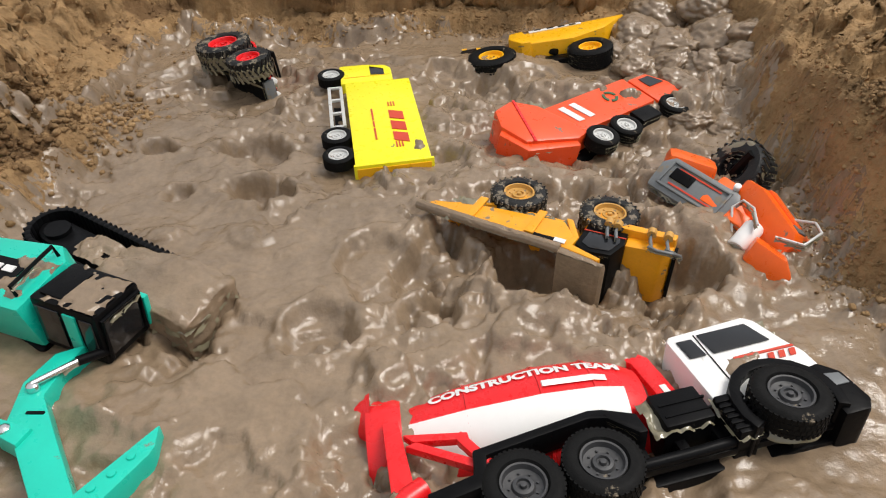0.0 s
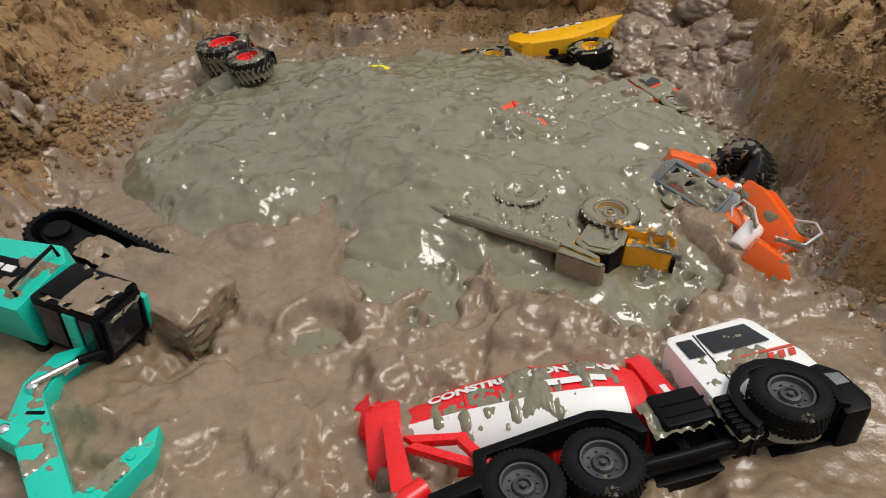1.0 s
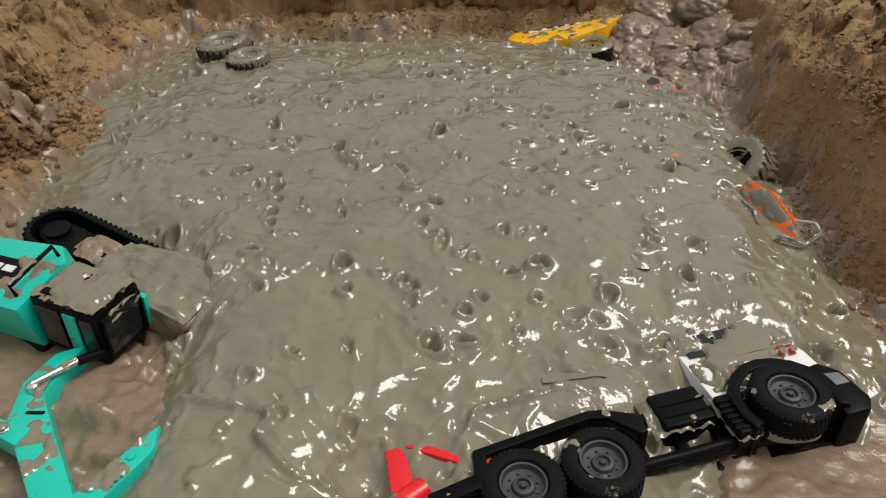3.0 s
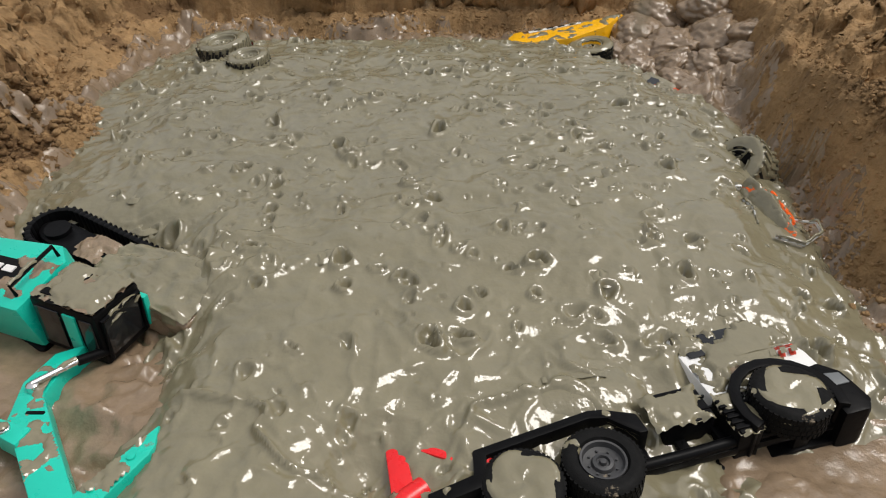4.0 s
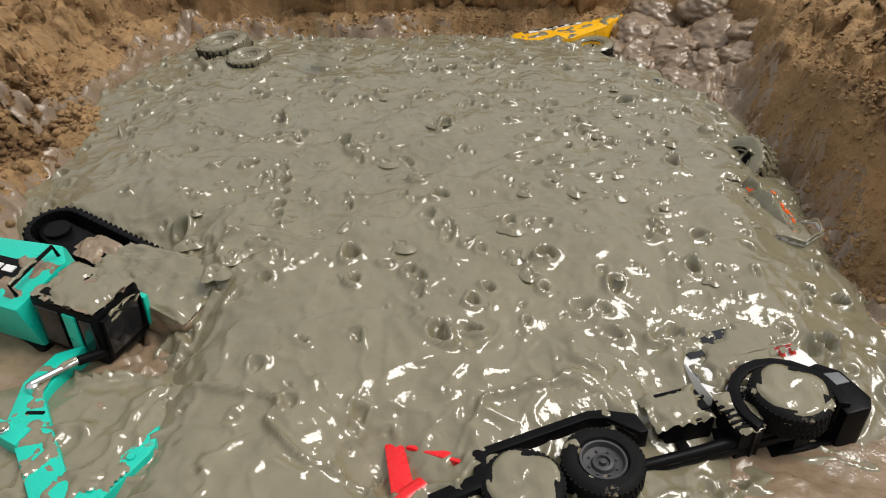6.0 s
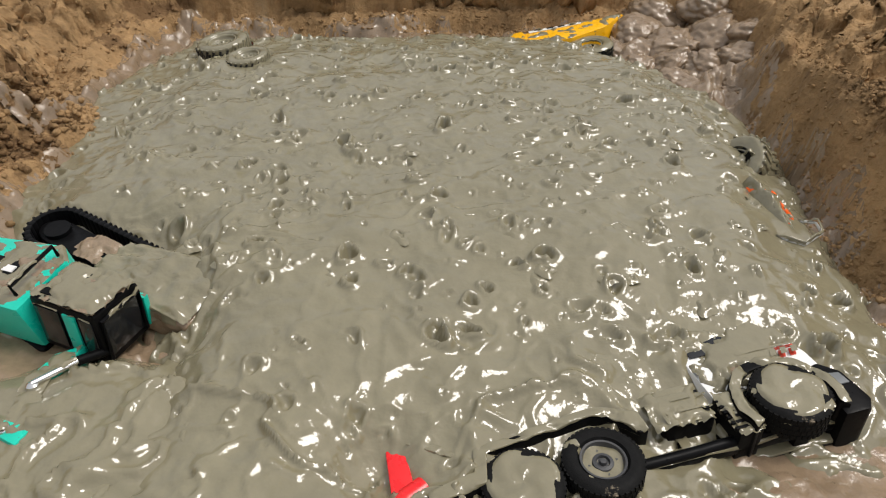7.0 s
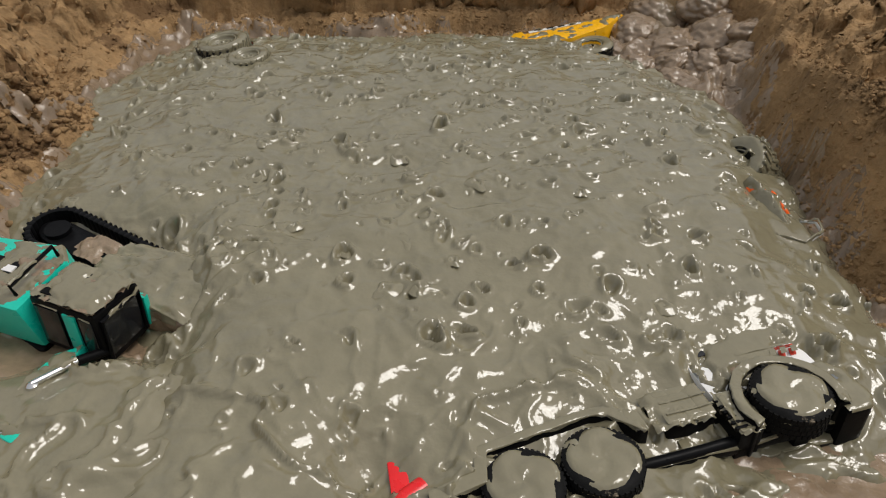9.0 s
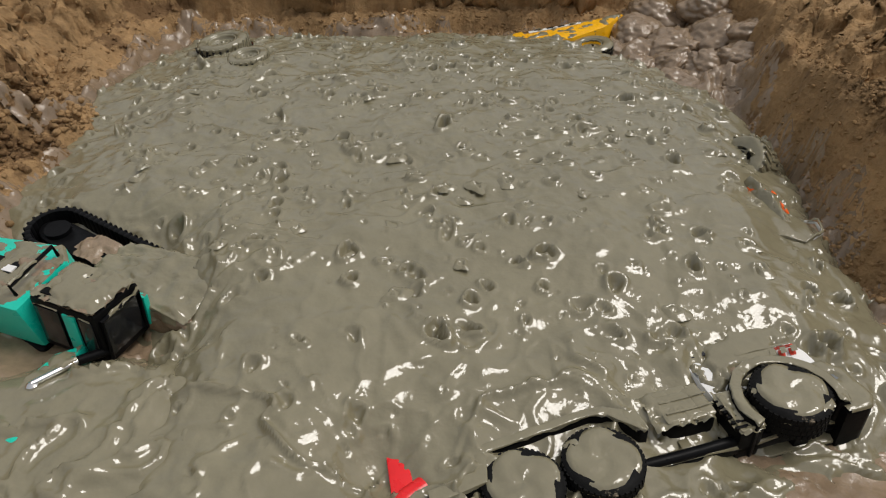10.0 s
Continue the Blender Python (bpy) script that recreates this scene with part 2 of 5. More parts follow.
RIM = 0.20
HOLLOWS = [(-0.19, 0.61, 0.035, 0.022), (-0.224, 0.70, 0.04, 0.02), (-0.329, 0.695, 0.02, 0.02), (0.0, 0.48, 0.05, 0.018), (-0.05, 0.47, 0.05, 0.012), (0.080, 0.465, 0.05, 0.030), (0.150, 0.432, 0.055, 0.024),
           (0.215, 0.455, 0.040, 0.035), (-0.1, 0.382, 0.03, 0.012), (-0.197, 0.376, 0.03, 0.01), (-0.011, 0.409, 0.025, 0.014), (0.21, 0.60, 0.03, 0.015), (-0.28, 0.60, 0.02, 0.012),
           (-0.265, 0.51, 0.02, -0.01), (-0.21, 0.30, 0.045, -0.006), (-0.24, 0.24, 0.06, 0.010), (-0.04, 0.335, 0.02, -0.014), (0.250, 0.53, 0.032, -0.012),
           (0.24, 0.78, 0.05, -0.02), (0.18, 0.86, 0.06, -0.018), (-0.12, 0.82, 0.10, -0.004), (0.33, 0.36, 0.06, -0.006), (-0.14, 0.72, 0.13, 0.010), (0.20, 0.74, 0.10, 0.012), (0.09, 0.30, 0.12, 0.008), (-0.27, 0.86, 0.08, 0.008), (0.10, 0.53, 0.10, 0.017), (0.17, 0.49, 0.06, 0.010), (-0.02, 0.645, 0.05, 0.012), (-0.055, 0.262, 0.035, 0.010), (0.066, 0.895, 0.05, 0.018), (0.02, 0.925, 0.05, 0.016)]


def ground_height(x, y):
    d = outside(x, y)
    w = d + 0.014 * fbm(x, y, 9, 3, 5) + 0.006 * fbm(x, y, 34, 2, 6)
    # mud: smooth swells, with torn edges and wrinkles in places
    swell = 0.0055 * fbm(x, y, 5, 3, 11)
    wx, wy = x + 0.012 * fbm(x, y, 22, 3, 22), y + 0.012 * fbm(x, y, 22, 3, 23)
    lump = fbm(wx, wy, 11, 4, 21, 0.5)
    torn = 0.007 * smooth(0.17, 0.215, lump) - 0.010 * smooth(0.25, 0.30, -lump)
    calm = smooth(-0.2, 0.3, fbm(x, y, 3.2, 2, 31))
    fold = (1 - np.abs(fbm(wx, wy * 1.5, 20, 3, 35))) ** 5
    z = swell + torn * (0.2 + 0.8 * calm) + 0.0022 * fold * calm + 0.0011 * fbm(x, y, 48, 4, 41, 0.6) + 0.004 * smooth(0.30, 0.35, fbm(wx * 1.3, wy * 1.3, 9, 4, 43, 0.6)) * calm
    for hx, hy, r, depth in HOLLOWS:
        q = np.hypot(x - hx, y - hy) / r + 0.30 * fbm(x, y, 26, 4, 51, 0.6)
        z = z - depth * smooth(1.0, 0.55, q) + 0.003 * np.exp(-((q - 1.1) / 0.2) ** 2)
    # mud heap in the far corner of the pit
    q = np.hypot((x - 0.365) / 0.120, (y - 0.99) / 0.24) + 0.14 * fbm(x, y, 12, 3, 60)
    bx, by = x + 0.012 * fbm(x, y, 22, 3, 63), y + 0.012 * fbm(x, y, 22, 3, 64)
    boulder = 1 - np.abs(fbm(bx, by, 13, 2, 61, 0.5))
    z = z + (0.014 + 0.016 * smooth(0.45, 1.0, boulder) + 0.006 * fbm(bx, by, 40, 4, 62, 0.6)) * smooth(1.15, 0.55, q)
    # walls
    left = smooth(-0.30, -0.42, x) * smooth(0.35, 0.5, y)
    back = smooth(0.99, 1.09, y) * smooth(0.36, 0.28, x)
    rise_side = 0.10 * smooth(0.0, 0.05, w) + (RIM - 0.10) * smooth(0.02, 0.52, w)
    rise_left = 0.035 * smooth(-0.01, 0.04, w) + 0.04 * smooth(0.06, 0.10, w) + (RIM - 0.075) * smooth(0.085, 0.46, w)
    rise_back = 0.028 * smooth(-0.005, 0.022, w) + 0.11 * smooth(0.06, 0.085, w) + (RIM - 0.138) * smooth(0.085, 0.36, w)
    wall = rise_side * (1 - left) + rise_left * left
    wall = wall * (1 - back) + rise_back * back
    rough = (0.022 * fbm(x, y, 8, 4, 71) + 0.012 * np.abs(fbm(x, y, 34, 5, 81, 0.6)) - 0.014 * smooth(0.1, 0.5, fbm(x, y, 19, 4, 83)) + 0.010 * smooth(0.15, 0.35, fbm(x, y, 48, 3, 85))) * smooth(0.0, 0.09, w)
    crumbs = 0.008 * smooth(-0.05, 0.0, d) * smooth(0.05, 0.4, fbm(x, y, 45, 3, 91)) * smooth(0.14, 0.0, d)
    soil = z * (1 - smooth(0.0, 0.05, w)) + wall + rough + crumbs
    return np.where(w > -0.05, soil, z)


def clods(x, y):
    """The soil walls bulge and crumble along their height; the far wall also leans forward over a ledge."""
    d = outside(x, y)
    z = ground_height(x, y)
    along = np.arctan2(y - 0.5, x) * 0.7
    push = (0.020 * fbm(along, z, 9, 3, 301) + 0.016 * np.abs(fbm(along, z, 24, 4, 302, 0.6)) + 0.010 * smooth(0.15, 0.4, fbm(along, z, 46, 3, 303))) * smooth(0.03, 0.10, d)
    far = np.hypot(x, y - 0.5) + 1e-6
    w = d + 0.010 * fbm(x, y, 12, 3, 95)
    lean = -0.034 * smooth(0.058, 0.09, w) * smooth(1.06, 1.12, y) * smooth(1.70, 1.40, y) * smooth(0.34, 0.22, x) * smooth(-0.46, -0.36, x)
    return -x / far * push, -(y - 0.5) / far * push + lean


B = (-1.15, 1.0, -0.8, 1.8)


def region(which):
    def keep(x, y):
        d = outside(x, y) + 0.012 * fbm(x, y, 14, 3, 5)
        inside = d < (0.018 if which == "floor" else 0.004)
        if which == "floor":
            return inside
        span = {0: (x < -0.05) & (y < 1.045) & (y > -0.11), 1: y > 1.03, 2: (x >= -0.05) & (y < 1.045) & (y > -0.11), 3: y < -0.09}[which]
        return (~inside) & span
    return keep


tagged(sheet("mud_floor", -0.66, 0.54, -0.28, 1.14, 0.0028, ground_height, MUD, region("floor")), "wet grey-brown churned mud on the floor of the pit", "mud floor", kind="structure")
for which, name, area in ((0, "pit_wall_west", (-1.15, -0.04, -0.12, 1.06)), (1, "pit_wall_north", (-1.15, 1.0, 1.0, 1.8)), (2, "pit_wall_east", (-0.06, 1.0, -0.12, 1.06)),
                          (3, "pit_wall_south", (-1.15, 1.0, -0.8, -0.08))):
    step = 0.009 if which == 3 else 0.004
    tagged(sheet(name, *area, step, ground_height, SOIL, region(which), shift=clods), "crumbly brown sandy soil wall of the dug pit", "pit wall", kind="structure")


def far_ground():
    bm = bmesh.new()
    inner = [bm.verts.new((x, y, RIM - 0.012)) for x, y in ((B[0] + 0.01, B[2] + 0.01), (B[1] - 0.01, B[2] + 0.01), (B[1] - 0.01, B[3] - 0.01), (B[0] + 0.01, B[3] - 0.01))]
    mid = [bm.verts.new((x, y, RIM + 0.0)) for x, y in ((-4, -4), (4, -4), (4, 5), (-4, 5))]
    far = [bm.verts.new((x, y, RIM)) for x, y in ((-400, -400), (400, -400), (400, 400), (-400, 400))]
    for a, b in ((inner, mid), (mid, far)):
        for i in range(4):
            bm.faces.new((a[i], a[(i + 1) % 4], b[(i + 1) % 4], b[i]))
    ob = new("ground", finish("ground", bm, TOPSOIL))
    tagged(ob, "dry sandy ground around the pit", "ground", kind="structure")


far_ground()


# ---- toy concrete mixer ----
def lettering(text, size):
    """A flat mesh of the words, centred, in x and y."""
    cu = bpy.data.curves.new("words", "FONT")
    cu.body, cu.size, cu.align_x, cu.align_y, cu.offset = text, size, "CENTER", "CENTER", size * 0.05
    cu.resolution_u = 3
    ob = new("words", cu)
    me = bpy.data.meshes.new_from_object(ob.evaluated_get(bpy.context.evaluated_depsgraph_get()))
    bpy.data.objects.remove(ob)
    bm = bmesh.new()
    bm.from_mesh(me)
    bpy.data.meshes.remove(me)
    bmesh.ops.subdivide_edges(bm, edges=[e for e in bm.edges if e.calc_length() > size * 0.3], cuts=2)
    bmesh.ops.triangulate(bm, faces=bm.faces)
    return bm


DRUM = [(-0.128, 0.029), (-0.120, 0.0315), (-0.075, 0.0415), (-0.02, 0.0490), (0.02, 0.0490), (0.045, 0.044), (0.058, 0.038)]
DRUM_POSE = pose(-0.030, 0, 0.098, 0, 7, 0)


def drum_radius(a):
    for (x0, r0), (x1, r1) in zip(DRUM, DRUM[1:]):
        if a <= x1:
            return r0 + (r1 - r0) * (a - x0) / (x1 - x0)
    return DRUM[-1][1]


def concrete_mixer():
    t = thing("toy_concrete_mixer", pose(0.1376, 0.2286, -0.0227, -92.0, -2.76, 14.06), 0.9387,
              "red and white toy concrete mixer lying on its side in mud", "toy truck")
    prof = [(-0.128, 0.0)] + DRUM + [(0.058, 0.0)]
    drum = part("drum", lathe(prof, 48, DRUM_POSE), RED, t, "glossy red mixer drum")
    for a in (-0.075, -0.02, 0.02):
        r = drum_radius(a)
        part("drum_seam", lathe([(a - 0.0015, r - 0.001), (a - 0.001, r + 0.0007), (a + 0.001, r + 0.0007), (a + 0.0015, r - 0.001)], 48, DRUM_POSE), RED, drum)
    part("stripe", lathe([(-0.119, 0.0327)] + [(a, r + 0.0009) for a, r in DRUM[2:5]] + [(0.041, 0.0458)], 12, DRUM_POSE, None, -54, -8), PRINT_WHITE, drum, "broad white stripe")
    part("stripe", lathe([(-0.019, 0.0496), (-0.0185, 0.0505), (0.02, 0.0505), (0.030, 0.0482)], 4, DRUM_POSE, None, -1, 6), PRINT_WHITE, drum)
    bm = lettering("CONSTRUCTION TEAM", 0.0138)
    for v in bm.verts:
        a = v.co.x * 1.0 - 0.029
        r = drum_radius(a) + 0.0010
        ang = radians(21) + v.co.y / r
        v.co = DRUM_POSE @ Vector((a, -r * math.cos(ang), r * math.sin(ang)))
    part("lettering", bm, PRINT_WHITE, drum, "white block letters")
    # rear collar, tail cone and chutes
    part("collar", lathe([(-0.150, 0.028), (-0.150, 0.0385), (-0.145, 0.040), (-0.128, 0.040), (-0.124, 0.038), (-0.124, 0.030)], 40, DRUM_POSE), RED, t)
    part("tail_cone", lathe([(-0.184, 0.0), (-0.182, 0.006), (-0.150, 0.026)], 24, DRUM_POSE @ pose(0.004, -0.016, 0.016)), RED, t)
    part("chute_plate", prism([(-0.172, 0.040), (-0.168, 0.105), (-0.156, 0.105), (-0.156, 0.040)], -0.044, -0.034, 0.0015), RED, t)
    bm = prism([(-0.156, 0.088), (-0.112, 0.078), (-0.112, 0.072), (-0.150, 0.080)], -0.047, -0.040, 0.001)
    prism([(-0.116, 0.080), (-0.100, 0.048), (-0.107, 0.045), (-0.122, 0.076)], -0.0472, -0.0402, 0.001, bm)
    prism([(-0.156, 0.078), (-0.148, 0.080), (-0.102, 0.048), (-0.110, 0.045)], -0.0468, -0.0398, 0.001, bm)
    part("chute_brace", bm, RED, t)
    part("chute", tube([(-0.150, -0.042, 0.046), (-0.162, -0.043, 0.040), (-0.178, -0.041, 0.028)], 0.0078, 14), RED, t, "rounded red discharge chute")
    # chassis
    bm = box(-0.145, 0.16, -0.020, 0.020, 0.018, 0.034, 0.002)
    box(-0.14, 0.15, -0.034, -0.027, 0.022, 0.032, 0.0015, bm)
    for x in (-0.09, -0.035, 0.113):
        box(x - 0.006, x + 0.006, -0.045, 0.045, 0.020, 0.032, 0.001, bm)
    for x in (-0.12, -0.06, 0.0, 0.03, 0.06):
        box(x - 0.004, x + 0.004, -0.033, 0.033, 0.030, 0.044, 0.001, bm)
    part("chassis", bm, BLACK, t)
    part("drive_shaft", tube([(-0.02, -0.036, 0.026), (0.03, -0.036, 0.026), (0.034, -0.036, 0.026), (0.10, -0.036, 0.028)], 0.004, 12), BLACK, t)
    fender = [(-0.150, 0.024), (-0.150, 0.034), (-0.118, 0.040), (-0.114, 0.058), (-0.028, 0.068), (-0.018, 0.066), (0.003, 0.056), (0.004, 0.040),
              (-0.002, 0.040), (-0.018, 0.058), (-0.030, 0.061), (-0.106, 0.052), (-0.112, 0.030)]
    part("fender", prism(fender, -0.052, -0.030, 0.0012), BLACK, t)
    bm = box(0.018, 0.055, -0.050, -0.010, 0.040, 0.070, 0.0022)
    for z in (0.048, 0.058):
        box(0.021, 0.056, -0.051, -0.049, z - 0.0008, z + 0.0008, 0, bm)
    part("fuel_tank", bm, BLACK, t)
    part("bracket", prism([(0.040, 0.060), (0.034, 0.120), (0.022, 0.130), (0.040, 0.134), (0.050, 0.122), (0.056, 0.06)], -0.030, 0.034, 0.002), RED, t)
    part("bracket_marking", prism([(0.044, 0.080), (0.043, 0.092), (0.048, 0.092), (0.049, 0.080)], -0.0308, -0.0302, 0), PRINT_WHITE, t)
    # cab
    cab = [(0.064, 0.050), (0.062, 0.119), (0.066, 0.124), (0.134, 0.128), (0.141, 0.122), (0.150, 0.094), (0.156, 0.080), (0.157, 0.052)]
    c = part("cab", prism(cab, -0.046, 0.046, 0.003), WHITE, t, "white cab with red stripes")
    part("side_window", prism([(0.069, 0.096), (0.068, 0.115), (0.081, 0.115), (0.083, 0.096)], -0.0475, -0.0465, 0.0006), GLASS, c)
    part("side_window", prism([(0.089, 0.096), (0.087, 0.118), (0.130, 0.119), (0.138, 0.097)], -0.0475, -0.0465, 0.0006), GLASS, c)
    part("windscreen", prism([(0.1425, 0.1195), (0.1505, 0.095), (0.153, 0.097), (0.145, 0.1215)], -0.040, 0.040, 0.0005), GLASS, c)
    part("door_seam", prism([(0.0848, 0.052), (0.0848, 0.119), (0.0856, 0.119), (0.0856, 0.052)], -0.0468, -0.0462, 0), BLACK, c)
    for k in range(3):
        x = 0.124 + k * 0.009
        part("stripe", prism([(x, 0.078), (x + 0.003, 0.0845), (x + 0.008, 0.0845), (x + 0.005, 0.078)], -0.0474, -0.0464, 0), PRINT_RED, c)
    part("stripe", prism([(0.100, 0.0862), (0.100, 0.0882), (0.150, 0.0882), (0.151, 0.0862)], -0.0474, -0.0464, 0), PRINT_RED, c)
    # front wheel arch with step and bumper
    arch = []
    for k in range(13):
        a = radians(205 - k * 230 / 12)
        arch.append((0.108 + 0.0395 * math.cos(a), 0.037 + 0.0395 * math.sin(a)))
    for k in range(13):
        a = radians(-25 + k * 230 / 12)
        arch.append((0.108 + 0.0315 * math.cos(a), 0.037 + 0.0315 * math.sin(a)))
    part("wheel_arch", prism(arch, -0.054, -0.018, 0.0012), BLACK, t)
    bm = prism([(0.062, 0.022), (0.062, 0.056), (0.082, 0.056), (0.080, 0.022)], -0.050, -0.010, 0.0018)
    step = part("cab_step", bm, BLACK, t)
    for k in range(6):
        part("step_rib", box(0.060, 0.082, -0.0515, -0.048, 0.025 + k * 0.0048, 0.0272 + k * 0.0048, 0.0004), BLACK, step)
    bm = prism([(0.138, 0.016), (0.142, 0.062), (0.152, 0.064), (0.163, 0.052), (0.165, 0.024), (0.158, 0.016)], -0.050, 0.050, 0.003)
    part("bumper", bm, BLACK, t)
    part("headlight", prism([(0.148, 0.040), (0.148, 0.052), (0.159, 0.050), (0.160, 0.040)], -0.0512, -0.0495, 0.0006), GREY, t)
    for x, z in ((-0.09, 0.025), (-0.035, 0.027), (0.108, 0.037)):
        wheel(t, x, -0.051 if x > 0 else -0.043, z, 0.0265, 0.023, DGREY)
        wheel(t, x, 0.043, z, 0.0265, 0.023, DGREY, side=1)
    return t


# ---- yellow delivery lorry ----
def delivery_lorry():
    t = thing("toy_delivery_lorry", pose(-0.1527, 0.7907, -0.0235, 87.7, -5.0, 99.8), 0.867,
              "bright yellow toy delivery lorry tipped on its side in mud", "toy truck")
    b = part("cargo_box", box(-0.17, 0.06, -0.045, 0.045, 0.036, 0.136, 0.002), YELLOW, t, "bright yellow cargo box")
    part("box_frame", prism([(-0.1735, 0.034), (-0.1735, 0.139), (-0.1685, 0.139), (-0.1685, 0.034)], -0.0465, 0.0465, 0.001), YELLOW, b)
    part("rear_door", box(-0.1752, -0.1735, -0.042, -0.001, 0.038, 0.135, 0.0006), GOLD, b)
    part("rear_door", box(-0.1752, -0.1735, 0.001, 0.042, 0.038, 0.135, 0.0006), GOLD, b)
    # a red emblem drawn as plain slanted blocks, and unreadable small print as bars
    y0, y1 = 0.0452, 0.0462
    for x in (-0.058, -0.088, -0.118):
        part("emblem_block", prism([(x, 0.093), (x + 0.022, 0.093), (x + 0.014, 0.113), (x - 0.008, 0.113)], y0, y1, 0), PRINT_RED, b)
    for k in range(3):
        part("emblem_bar", box(-0.024, -0.012, y0, y1, 0.094 + k * 0.004, 0.0958 + k * 0.004, 0), PRINT_RED, b)
        part("emblem_bar", box(-0.136, -0.122, y0, y1, 0.094 + k * 0.004, 0.0958 + k * 0.004, 0), PRINT_RED, b)
    for x0, x1 in ((-0.060, -0.028), (-0.078, -0.064), (-0.112, -0.082)):
        part("print_bar", box(x0, x1, y0, y1, 0.068, 0.0705, 0), PRINT_RED, b)
    cab = [(0.066, 0.030), (0.066, 0.108), (0.072, 0.112), (0.108, 0.112), (0.120, 0.104), (0.128, 0.070), (0.129, 0.030)]
    c = part("cab", prism(cab, -0.042, 0.042, 0.003), YELLOW, t)
    part("side_window", prism([(0.088, 0.078), (0.086, 0.100), (0.106, 0.100), (0.118, 0.078)], 0.0415, 0.0428, 0.0006), GLASS, c)
    part("windscreen", prism([(0.1275, 0.076), (0.1205, 0.102), (0.1225, 0.102), (0.1295, 0.076)], -0.036, 0.036, 0.0004), GLASS, c)
    part("door_seam", prism([(0.084, 0.035), (0.084, 0.108), (0.0848, 0.108), (0.0848, 0.035)], 0.0422, 0.0427, 0), GOLD, c)
    bm = box(-0.16, 0.125, -0.018, 0.018, 0.014, 0.026, 0.0015)
    for x in (-0.135, -0.085, 0.10):
        box(x - 0.004, x + 0.004, -0.04, 0.04, 0.015, 0.023, 0.001, bm)
    part("chassis", bm, BLACK, t)
    bm = box(-0.055, 0.068, 0.034, 0.038, 0.008, 0.013, 0.001)
    box(-0.055, 0.068, 0.034, 0.038, 0.026, 0.031, 0.001, bm)
    for x in (-0.055, -0.016, 0.024, 0.063):
        box(x, x + 0.005, 0.034, 0.038, 0.008, 0.031, 0.001, bm)
    part("side_guard", bm, SILVER, t, "light grey ladder-like side guard")
    for x in (-0.135, -0.085, 0.10):
        wheel(t, x, 0.036, 0.016, 0.021, 0.018, SILVER, side=1, rim_r=0.64)
        wheel(t, x, -0.036, 0.016, 0.021, 0.018, SILVER, side=-1, rim_r=0.64)
    return t


